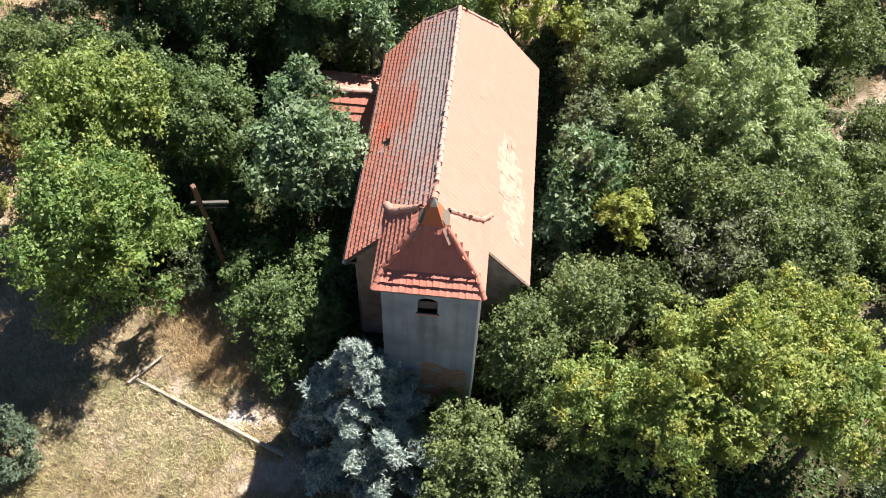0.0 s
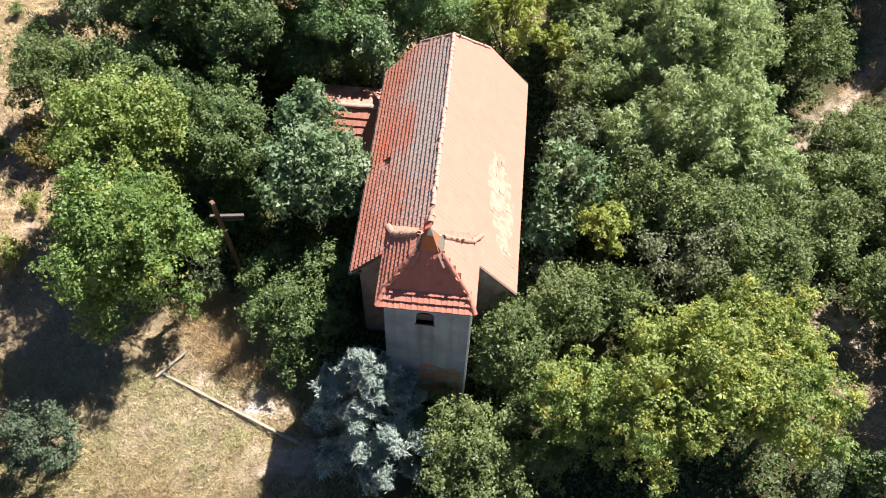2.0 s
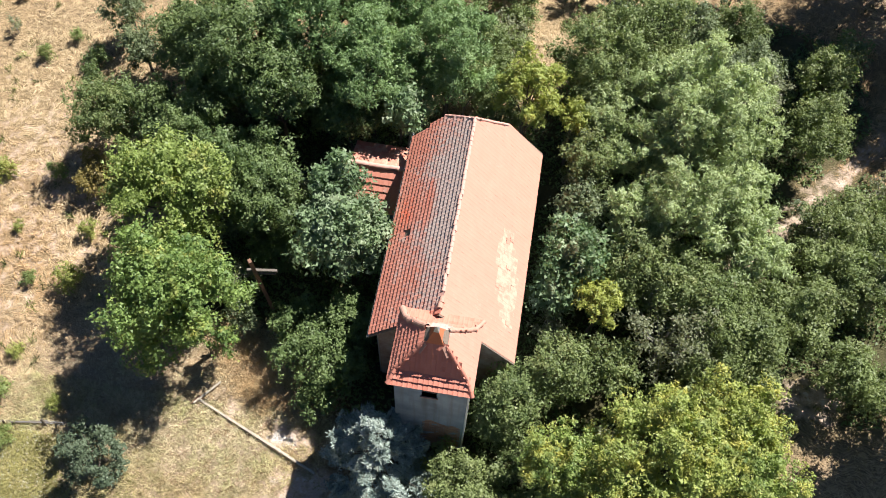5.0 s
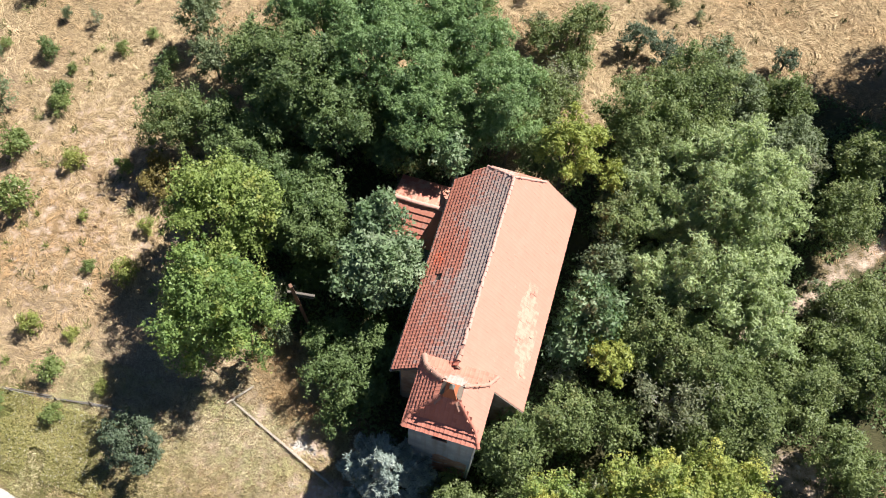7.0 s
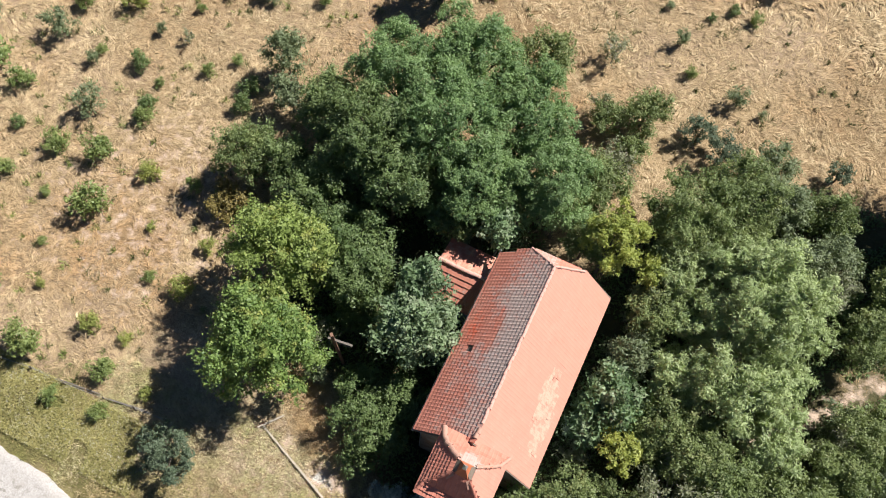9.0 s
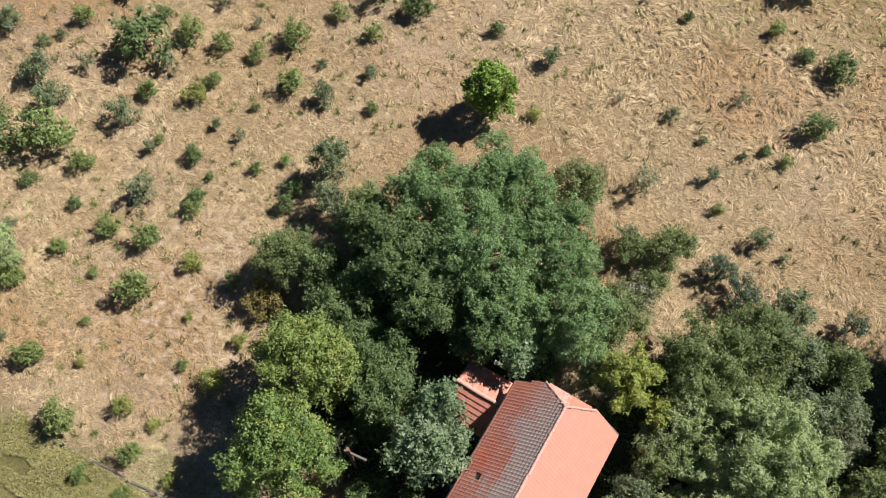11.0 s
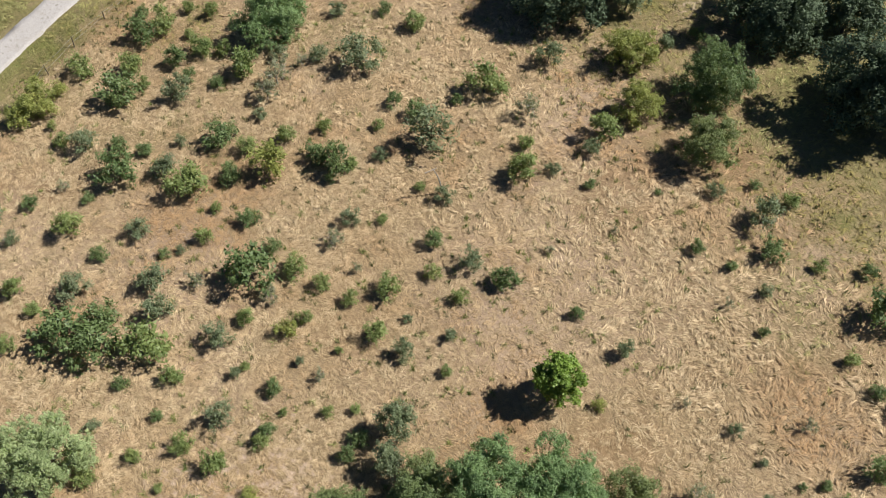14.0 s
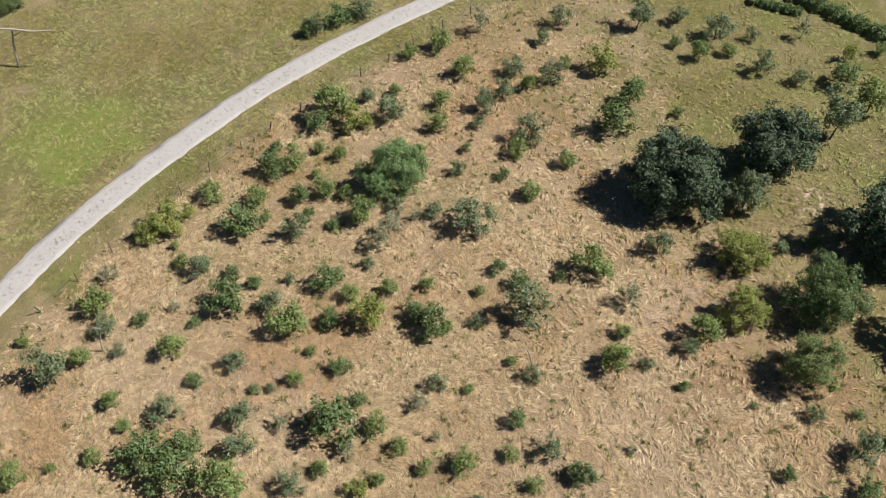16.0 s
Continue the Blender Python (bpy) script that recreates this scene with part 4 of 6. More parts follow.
def plant_tree(kind, x, y, height, radius, tall):
    """A tree whose crown's centre stands that high over the ground."""
    density, leaf, width, bunch, puff, droop, lobes, plume, label, category = SPECIES[kind]
    density, leaf, width = density * 0.72, leaf * 1.25, width * 1.22
    tree_seed[0] += 1
    rng = np.random.default_rng(tree_seed[0])
    me, lob = crown_mesh(tree_seed[0], radius, tall, density, leaf, width, bunch, puff, droop, lobes, plume, -0.55 if tall < height * 0.8 else -0.7)
    root = thing({"tree": "broadleaf_tree", "bush": "bush"}[category] if kind not in ("robinia", "willow", "linden") else kind + "_tree",
                 pose(x, y, ground_z(x, y)), label, category, "trees round the church" if category == "tree" and y < 60 and x > -25 else "")
    crown = part("crown", me, LEAVES[kind], root)
    crown.location.z = height
    trunk = part("trunk", limbs_mesh(rng, lob, height, tall, 0.05 + 0.035 * radius, kind == 'bare_shrub'), TWIG if kind == 'bare_shrub' else BARK, root)
    trunk.location.z = height


for spec in [(-17.9, 26.8, 6.6, 3.25, 3.3), (-16.1, 21.4, 5.6, 3.4, 4.7)]:
    plant_tree('linden', *spec)
for spec in [(-12.8, 27.6, 5.0, 2.4, 2.6), (-6.7, 36.2, 4.4, 1.2, 1.2), (-16.2, 36.4, 7.4, 3.3, 3.3), (-13.7, 34.2, 7.0, 2.7, 2.7), (-20.2, 38.1, 5.6, 2.5, 2.5), (-21.4, 33.7, 3.6, 1.9, 2.1), (-17.8, 31.2, 5.0, 2.8, 2.8), (-14.2, 29.5, 5.0, 2.7, 2.7), (-9.2, 34.2, 5.0, 1.7, 1.8), (-18.6, 36.6, 3.2, 2.3, 2.6), (-14.6, 37.4, 3.6, 2.5, 3.0), (-11.0, 36.0, 3.6, 2.3, 2.8), (-27.4, 91.0, 3.0, 3.7, 3.7)]:
    plant_tree('hornbeam', *spec)
for spec in [(-7.9, 26.2, 5.0, 2.5, 3.5), (-8.7, 28.8, 6.2, 1.3, 2.4), (-6.0, 34.4, 6.0, 1.1, 1.6), (5.2, 27.3, 3.6, 1.8, 2.1), (4.3, 25.6, 3.0, 1.1, 1.3), (4.6, 28.9, 3.8, 1.3, 1.8)]:
    plant_tree('maple', *spec)
for spec in [(-3.0, 38.0, 4.0, 1.5, 1.5), (-0.5, 37.4, 3.0, 1.6, 2.0), (-1.3, 41.3, 3.2, 1.8, 1.8), (-1.5, 43.2, 1.4, 1.6, 1.3), (-0.2, 46.2, 1.2, 1.2, 1.0), (-2.3, 39.6, 2.4, 1.6, 1.6), (0.5, 14.5, 2.0, 2.2, 2.0), (1.1, 13.0, 1.6, 2.0, 1.8), (3.4, 16.5, 1.5, 1.4, 1.3), (-21.6, 39.6, 3.0, 1.9, 2.2), (3.6, 13.6, 1.3, 1.6, 1.4), (2.5, 19.0, 3.2, 2.0, 2.0), (1.7, 17.9, 2.2, 1.2, 1.2), (4.9, 21.1, 3.4, 1.9, 1.9), (7.6, 21.8, 3.2, 1.6, 1.6), (5.4, 34.0, 4.2, 2.0, 2.2), (-8.5, 49.3, 3.2, 2.0, 2.6), (5.3, 41.3, 4.2, 3.5, 3.5), (7.6, 44.2, 3.8, 2.8, 2.8), (14.0, 46.6, 2.2, 1.9, 2.0), (5.9, 38.0, 4.0, 2.2, 2.2), (9.0, 40.5, 4.0, 2.2, 2.2), (18.7, 38.7, 3.2, 2.2, 2.2), (20.4, 32.7, 2.4, 2.2, 1.9), (19.4, 29.1, 2.6, 2.4, 2.1), (19.3, 42.7, 3.4, 1.6, 1.8), (23.2, 34.2, 2.2, 1.4, 1.4), (20.8, 23.6, 2.2, 2.1, 1.9), (-136.9, 44.1, 1.0, 2.0, 1.6), (25.6, 49.6, 9.0, 3.6, 4.0), (23.4, 52.9, 9.2, 3.8, 4.2), (12.9, 25.8, 3.8, 2.4, 2.4), (10.5, 27.2, 3.8, 2.3, 2.3), (8.6, 28.2, 4.0, 2.1, 2.1), (15.1, 24.3, 3.4, 2.1, 2.1), (12.5, 22.8, 3.2, 1.8, 1.8), (7.5, 26.9, 3.6, 1.5, 1.5), (15.8, 26.5, 3.2, 1.8, 1.8), (17.7, 26.7, 2.8, 2.2, 2.2), (14.4, 24.1, 3.4, 2.5, 2.5), (10.8, 26.6, 3.8, 2.0, 2.0), (21.3, 29.5, 2.6, 2.4, 2.4), (-23.3, 83.6, 2.6, 2.9, 2.9), (-24.6, 33.2, 3.6, 2.3, 3.0), (-0.4, 49.1, 2.0, 1.8, 1.7), (-2.8, 47.7, 1.6, 1.2, 1.1), (28.0, 21.5, 6.0, 3.4, 3.6), (31.0, 53.0, 9.5, 4.6, 5.2), (33.0, 48.0, 9.5, 4.4, 5.0), (27.5, 57.0, 8.5, 3.8, 4.4), (27.0, 45.0, 5.0, 2.8, 3.0), (27.5, 14.0, 5.5, 3.2, 3.2), (25.4, 21.6, 6.8, 3.0, 3.0), (26.8, 24.0, 7.0, 2.6, 2.8)]:
    plant_tree('hawthorn', *spec)
for spec in [(-5.5, 37.3, 5.0, 1.6, 1.6), (-16.5, 41.1, 7.6, 3.4, 3.1), (-12.6, 44.4, 7.2, 3.4, 3.1), (-7.5, 41.6, 7.2, 3.5, 3.2), (-8.4, 36.4, 7.4, 3.0, 2.7), (-4.2, 38.5, 6.6, 3.0, 2.7), (-12.3, 39.3, 8.0, 3.5, 3.1), (-70.5, 67.6, 2.6, 3.7, 3.3)]:
    plant_tree('robinia', *spec)
for spec in [(-8.1, 20.5, 1.9, 2.5, 1.8), (-10.0, 21.9, 1.8, 1.6, 1.4), (-7.0, 22.6, 2.0, 1.7, 1.7), (-12.3, 26.4, 1.3, 1.6, 1.3), (-13.0, 28.0, 1.2, 1.5, 1.3), (-8.0, 18.3, 1.0, 1.1, 0.9)]:
    plant_tree('elder', *spec)
for spec in [(10.2, 16.9, 5.6, 3.4, 3.0), (13.6, 19.1, 5.2, 2.6, 2.4), (14.4, 16.2, 5.0, 2.8, 2.5), (5.2, 15.9, 4.2, 2.0, 1.8), (8.3, 15.0, 4.6, 2.4, 2.2)]:
    plant_tree('robinia_pale', *spec)
for spec in [(11.5, 36.6, 6.2, 3.8, 3.8), (9.3, 38.6, 5.2, 2.3, 2.3), (11.3, 31.5, 5.0, 3.0, 3.0), (8.6, 34.4, 4.6, 2.3, 2.4), (8.1, 30.8, 4.4, 1.9, 1.9), (14.8, 29.5, 3.8, 2.3, 2.3), (6.1, 37.0, 4.6, 2.0, 2.0), (14.1, 33.5, 4.2, 1.8, 1.8), (-45.8, 20.6, 3.4, 3.7, 3.3)]:
    plant_tree('willow', *spec)
for spec in [(-81.3, 43.4, 1.4, 2.7, 1.8), (-36.9, 90.2, 2.0, 2.8, 2.5), (-32.1, 84.2, 1.9, 2.4, 2.2)]:
    plant_tree('yellow_bush', *spec)
for spec in [(10.5, 23.7, 3.9, 2.7, 2.2), (15.5, 41.2, 2.4, 1.9, 1.7), (-0.7, 44.4, 1.4, 1.8, 1.3)]:
    plant_tree('bare_shrub', *spec)
for spec in [(5.0, 31.0, 4.2, 1.3, 1.6), (5.0, 34.3, 4.0, 1.3, 1.5), (10.2, 45.3, 3.0, 2.4, 2.4), (15.1, 43.2, 2.4, 1.9, 1.8), (13.2, 42.2, 2.6, 1.8, 1.8), (22.0, 29.6, 2.6, 1.6, 1.6), (-42.2, 96.7, 2.6, 2.4, 2.4), (9.5, 49.2, 1.6, 1.4, 1.3), (-26.6, 42.0, 2.8, 1.4, 2.4), (-24.6, 39.2, 2.2, 1.4, 1.6)]:
    plant_tree('maple_grey', *spec)
for spec in [(6.5, 24.9, 4.5, 1.3, 1.3), (1.0, 36.8, 6.2, 2.1, 2.6), (4.0, 36.1, 5.0, 1.1, 1.1)]:
    plant_tree('yellow_tree', *spec)
plant_tree('russet_bush', -25.0, 30.3, 1.2, 1.7, 1.0)
for spec in [(-19.1, 13.3, 1.8, 2.0, 2.0), (3.8, 49.6, 1.4, 1.3, 1.2), (6.0, 48.6, 1.5, 1.4, 1.2), (14.0, 50.6, 1.4, 1.0, 0.9)]:
    plant_tree('juniper_bush', *spec)
for spec in [(-48.2, 91.3, 3.6, 5.4, 4.3), (-44.4, 103.0, 4.2, 4.3, 4.8), (-27.8, 103.3, 3.8, 5.2, 4.6), (-21.6, 109.5, 3.4, 3.6, 3.2), (-13.3, 99.8, 4.6, 6.2, 5.6)]:
    plant_tree('evergreen', *spec)
for spec in [(-18.6, 53.3, 3.3, 2.0, 3.9)]:
    plant_tree('green_tree', *spec)
plant_tree('linden', 19.6, 43.4, 2.6, 1.3, 2.0)


SAPLINGS = {
    'green': ('green_tree', "young fruit tree with fresh green leaves in dry grass", 0.13, 0.08, (0.95, 1.15)),
    'grey_green': ('maple_grey', "young grey-green fruit tree in dry grass", 0.12, 0.07, (1.0, 1.5)),
    'dark': ('elder', "dark green young bushy tree in dry grass", 0.13, 0.08, (0.8, 1.1)),
    'yellow': ('yellow_bush', "young tree with yellowing leaves in dry grass", 0.13, 0.08, (0.9, 1.1)),
    'twiggy': ('bare_shrub', "thin half-bare sapling in dry grass", 0.12, 0.06, (1.1, 1.5)),
}
LEAVES['sapling_green'] = leaf_material("sapling_leaves", (0.08, 0.13, 0.036), (0.215, 0.28, 0.09), (0.32, 0.35, 0.11), 0.12)
sapling_models = {}
sapling_rng = np.random.default_rng(5)


def sapling_model(kind, i):
    """One of six models of a kind, of crown radius 1."""
    if (kind, i) not in sapling_models:
        leaves, label, leaf, width, tall = SAPLINGS[kind]
        seed = 900 + 17 * i + len(kind)
        rng = np.random.default_rng(seed)
        t = rng.uniform(*tall)
        density = 560 if kind == 'twiggy' else 1450
        me, lob = crown_mesh(seed, rng.uniform(0.85, 1.0), t, density, leaf * 1.1, width * 1.25, 11, 0.14, 0, 9 if kind != 'twiggy' else 7, 0, -0.5)
        root = thing("sapling", pose(0, 0, -60), label, "young tree", "young trees in the meadow")
        crown = part("crown", me, LEAVES['sapling_green' if kind == 'green' else leaves], root)
        crown.location.z = 0.85 * t
        stem = part("stem", limbs_mesh(rng, lob, 0.85 * t, t, 0.04, kind == 'twiggy'), TWIG if kind == 'twiggy' else BARK, root)
        stem.location.z = 0.85 * t
        sapling_models[kind, i] = root
    return sapling_models[kind, i]


def plant_sapling(kind, x, y, radius):
    i = int(sapling_rng.integers(0, 6))
    turn, wide = sapling_rng.uniform(0, 360), sapling_rng.uniform(0.9, 1.1)
    m = pose(x, y, ground_z(x, y) - 0.02, 0, 0, turn) @ Matrix.Diagonal((radius * wide, radius / wide, radius * sapling_rng.uniform(0.9, 1.15), 1))
    copy_thing(sapling_model(kind, i), m)


for spec in [(-48.8, 32.6, 2.2), (-28.8, 13.0, 0.7), (-25.2, 13.4, 0.7), (-32.1, 15.2, 1.3), (-26.4, 15.9, 1.0), (-61.4, 17.7, 1.3), (-37.6, 17.9, 1.1), (-60.3, 20.9, 0.6), (-43.1, 22.0, 1.0), (-35.9, 22.1, 0.4), (-27.3, 23.1, 0.5), (-75.9, 24.0, 0.8), (-58.7, 24.5, 1.0), (-38.0, 25.5, 0.5), (-41.5, 25.8, 0.8), (-34.0, 26.0, 1.4), (-69.8, 28.0, 1.2), (-60.1, 28.2, 0.8), (-63.4, 28.3, 1.0), (-39.3, 29.1, 1.0), (-35.9, 29.7, 1.2), (-28.0, 30.4, 0.6), (-75.1, 31.9, 1.7), (-44.9, 32.4, 1.0), (-34.5, 33.8, 0.8), (-65.2, 35.9, 1.4), (-35.1, 36.8, 0.4), (-40.9, 37.5, 0.5), (-32.2, 39.3, 0.6)]:
    plant_sapling('green', *spec)
for spec in [(-44.5, 40.7, 0.9), (-30.6, 41.1, 0.5), (-75.2, 41.8, 0.9), (-78.0, 42.5, 0.6), (-54.4, 43.9, 0.9), (-35.8, 44.1, 0.4), (-40.3, 44.4, 0.7), (-60.1, 46.7, 2.1), (-56.2, 47.0, 0.6), (-44.8, 47.2, 1.2), (-34.2, 47.3, 1.2), (-41.9, 47.8, 0.9), (-38.6, 48.3, 0.8), (-27.0, 48.7, 0.6), (-82.5, 49.3, 1.5), (-36.7, 51.4, 1.2), (-75.3, 52.7, 0.7), (-78.3, 53.3, 1.3), (-59.6, 54.1, 1.1), (1.5, 54.7, 0.5), (-31.1, 55.2, 0.8), (-34.7, 55.5, 0.9), (-42.7, 56.9, 0.6), (-57.6, 57.9, 1.1), (-49.8, 59.6, 0.8), (-80.7, 59.8, 1.5), (-74.4, 60.2, 1.4), (-77.5, 61.0, 0.7)]:
    plant_sapling('green', *spec)
for spec in [(-55.5, 61.3, 0.9), (4.5, 61.3, 0.6), (-68.3, 61.4, 1.8), (-72.4, 61.7, 0.9), (-42.6, 62.2, 0.6), (-80.9, 63.6, 0.8), (-78.4, 64.9, 1.0), (-51.4, 65.3, 0.7), (-85.8, 68.9, 2.4), (-36.0, 70.1, 1.7), (-72.6, 72.6, 1.1), (-1.1, 72.8, 0.8), (-37.9, 73.3, 0.9), (-46.3, 76.4, 2.2), (-84.1, 77.4, 0.9), (-75.0, 77.5, 1.3), (-69.7, 77.9, 0.7), (-58.7, 78.8, 1.3), (-8.0, 79.5, 0.7), (-32.8, 79.7, 1.6), (-78.2, 80.4, 1.3), (-65.2, 82.3, 1.3), (-89.1, 83.3, 1.1), (-13.8, 84.4, 0.9), (-59.9, 85.7, 1.2), (-81.4, 86.6, 1.8), (-88.0, 87.6, 1.7), (-73.8, 91.5, 1.0)]:
    plant_sapling('green', *spec)
for spec in [(-74.3, 98.5, 0.9), (-64.7, 102.6, 1.0), (-63.8, 113.4, 1.4), (-61.9, 117.1, 1.1), (-43.2, 121.7, 2.3), (-49.1, 132.6, 1.1)]:
    plant_sapling('green', *spec)
for spec in [(-40.8, 17.9, 0.4), (-69.3, 24.8, 2.2), (-46.5, 25.2, 0.6), (-68.4, 31.3, 0.7), (-72.0, 31.4, 1.2), (-58.8, 31.9, 1.4), (-38.6, 32.7, 1.2), (-51.1, 35.8, 1.3), (-40.9, 36.5, 0.6), (-53.8, 37.2, 1.4), (-44.6, 37.7, 1.3), (-59.8, 40.2, 1.2), (-37.6, 41.0, 0.5), (-54.9, 41.5, 0.5), (-72.8, 43.1, 1.3), (-63.7, 46.4, 1.3), (-31.0, 47.7, 1.0), (-65.6, 50.2, 0.6), (-33.3, 50.5, 0.5), (-29.1, 51.7, 0.7), (7.6, 53.4, 0.4), (5.4, 53.8, 0.9), (-70.9, 53.9, 1.4), (-45.0, 54.8, 0.9), (-0.1, 56.9, 0.7), (-62.2, 58.1, 0.8), (-32.8, 58.7, 1.1), (-2.1, 59.9, 0.4)]:
    plant_sapling('grey_green', *spec)
for spec in [(-16.6, 60.4, 0.9), (-5.3, 60.7, 0.6), (-48.4, 62.5, 0.8), (-39.8, 62.8, 0.9), (-67.1, 65.4, 0.9), (-45.6, 66.9, 2.4), (-63.6, 68.1, 1.1), (-59.2, 70.3, 2.2), (-33.9, 72.5, 0.7), (-85.4, 73.8, 1.0), (-10.3, 74.0, 0.7), (-80.7, 74.1, 1.8), (-67.3, 74.7, 1.0), (-101.9, 76.3, 1.5), (-32.6, 77.1, 1.0), (-20.1, 80.7, 0.8), (-14.8, 80.8, 1.5), (-72.1, 81.6, 0.9), (-101.4, 83.7, 1.8), (-43.7, 84.3, 1.4), (-74.0, 84.5, 1.5), (-66.1, 85.3, 1.8), (-74.8, 88.0, 1.3), (-77.3, 92.1, 1.5), (-35.3, 94.5, 1.0), (-72.9, 94.7, 1.5), (-79.8, 99.4, 1.1), (-81.5, 104.0, 1.5)]:
    plant_sapling('grey_green', *spec)
for spec in [(-73.9, 111.8, 2.2), (-43.0, 113.9, 2.8), (-71.4, 117.2, 1.4), (-56.9, 117.7, 1.5), (-65.4, 118.4, 2.0), (-52.2, 119.4, 1.2), (-62.1, 122.0, 0.9)]:
    plant_sapling('grey_green', *spec)
for spec in [(-55.7, 28.5, 2.2), (-47.8, 29.1, 0.7), (-43.1, 29.4, 0.6), (-52.4, 29.5, 2.2), (-54.0, 32.0, 1.6), (-34.8, 34.7, 0.8), (-70.8, 35.0, 0.8), (-60.3, 36.0, 0.9), (-37.3, 37.7, 0.8), (-28.2, 37.7, 0.8), (-67.0, 39.3, 0.7), (-28.4, 39.4, 0.8), (-55.9, 40.2, 0.6), (-66.8, 43.1, 2.1), (-47.4, 44.1, 2.4), (-70.2, 45.5, 0.9), (-67.6, 46.8, 0.9), (-48.3, 47.6, 0.8), (-52.6, 48.1, 1.1), (-75.5, 50.0, 2.3), (-58.1, 50.6, 1.2), (-62.4, 53.1, 1.7), (-72.5, 56.7, 0.8), (-50.3, 57.0, 0.6), (-81.5, 57.1, 1.7), (-75.1, 57.2, 1.3), (-53.4, 58.1, 1.3), (-69.2, 58.1, 0.8)]:
    plant_sapling('dark', *spec)
for spec in [(-50.6, 58.3, 1.8), (-37.2, 58.4, 1.0), (-29.1, 59.1, 1.3), (-84.7, 59.7, 0.8), (1.3, 60.2, 0.4), (-22.0, 60.9, 0.7), (2.7, 61.5, 0.5), (5.4, 65.1, 1.3), (-85.0, 65.8, 1.6), (-52.6, 68.7, 0.9), (-49.7, 69.4, 1.2), (-8.3, 70.3, 0.5), (5.1, 71.2, 1.4), (1.9, 71.5, 0.8), (-47.5, 73.2, 0.7), (-29.9, 73.5, 0.6), (-17.7, 73.9, 0.8), (-14.2, 74.3, 0.6), (-102.4, 75.2, 1.2), (-24.3, 77.2, 0.4), (-12.2, 78.0, 1.3), (-63.2, 78.4, 0.8), (-0.7, 78.5, 2.2), (-101.8, 80.1, 1.8), (-4.4, 82.0, 0.8), (-17.5, 84.0, 0.6), (-60.8, 94.4, 2.3), (-33.5, 98.1, 0.9)]:
    plant_sapling('dark', *spec)
for spec in [(-63.3, 99.6, 1.8), (-57.8, 102.7, 0.7), (-67.9, 113.0, 0.9), (-48.8, 123.4, 1.9)]:
    plant_sapling('dark', *spec)
for spec in [(-23.0, 15.9, 0.5), (-29.1, 18.4, 0.8), (-26.4, 18.5, 0.5), (-34.1, 19.4, 0.4), (-24.6, 23.2, 0.9), (-29.3, 26.4, 0.4), (-24.7, 26.8, 0.6), (-31.7, 30.0, 0.8), (-81.2, 40.4, 1.4), (-40.8, 42.3, 1.0), (-55.6, 53.6, 2.0), (-15.2, 55.1, 0.6), (-81.7, 69.6, 1.8), (-70.4, 101.4, 2.1), (-51.2, 128.2, 1.1)]:
    plant_sapling('yellow', *spec)
for spec in [(-78.4, 34.5, 1.0), (-70.0, 38.5, 0.7), (-50.8, 40.1, 1.0), (-35.1, 41.1, 0.7), (-44.4, 43.7, 0.9), (-3.8, 48.8, 1.1), (-40.5, 51.1, 0.6), (-44.3, 51.9, 1.0), (-4.4, 53.3, 1.3), (-9.8, 60.1, 0.5), (-63.5, 60.4, 1.4), (-64.5, 62.7, 1.8), (-28.1, 64.7, 0.5), (-0.9, 64.9, 0.7), (-64.3, 66.2, 0.8), (-24.8, 70.7, 0.4), (-12.2, 70.7, 0.6), (-40.5, 76.6, 1.3), (-87.5, 94.5, 1.6), (-58.0, 127.4, 1.3)]:
    plant_sapling('twiggy', *spec)

def blue_spruce(x, y, height, radius):
    """Whorls of drooping boughs with needle sprays round a straight stem."""
    rng = np.random.default_rng(77)
    root = thing("blue_spruce", pose(x, y, ground_z(x, y)), "blue spruce with frosty blue-grey needles before the tower", "tree")
    bm = bmesh.new()
    tube(bm, [(0, 0, -0.3), (0, 0, height * 0.5), (0, 0, height * 0.98)], [0.2, 0.12, 0.02], 8)
    where, dirs = [], []
    for level in range(20):
        f = level / 19
        z = 0.6 + f * (height - 0.8)
        reach = radius * min(1.0, 1.25 * (1 - f) ** 0.75) + 0.15
        count = int(5 + 4 * (1 - f))
        for b in range(count):
            a = 2 * math.pi * (b + rng.uniform(-0.4, 0.4)) / count + 1.9 * level
            r = reach * rng.uniform(0.45, 1.2)
            out = np.array((math.cos(a), math.sin(a), 0))
            side = np.array((-out[1], out[0], 0))
            lift = rng.uniform(-0.1, 0.12)
            tube(bm, [(0, 0, z), tuple(out * r * 0.6 + np.array((0, 0, z - 0.10 * r))), tuple(out * r + np.array((0, 0, z + lift)))], [0.035, 0.02, 0.006], 3)
            for tw in range(int(6 + 7 * r)):
                s = rng.uniform(0.3, 1.0) ** 0.4
                w = rng.choice((-1, 1)) * rng.uniform(0.05, 0.45) * (1.15 - s) * r
                end = out * (s * r + abs(w) * 0.5) + side * w + np.array((0, 0, z - 0.10 * r * s + lift * s * s + rng.normal(0, 0.07)))
                start = out * (s * r * 0.8) + side * w * 0.3 + np.array((0, 0, z - 0.11 * r * s))
                q = rng.uniform(0.2, 1.05, 26)[:, None]
                where.append(start + (end - start) * q + rng.normal(0, 0.05, (26, 3)))
                dirs.append(np.tile(out * 0.5 + np.array((0, 0, 0.8)), (26, 1)))
    where, dirs = np.concatenate(where), np.concatenate(dirs)
    part("crown", polygons_mesh(leaf_blades(rng, where, dirs, 0.19, 0.06, 0.0, 1.1)), LEAVES['spruce'], root)
    part("trunk", bm, BARK, root)


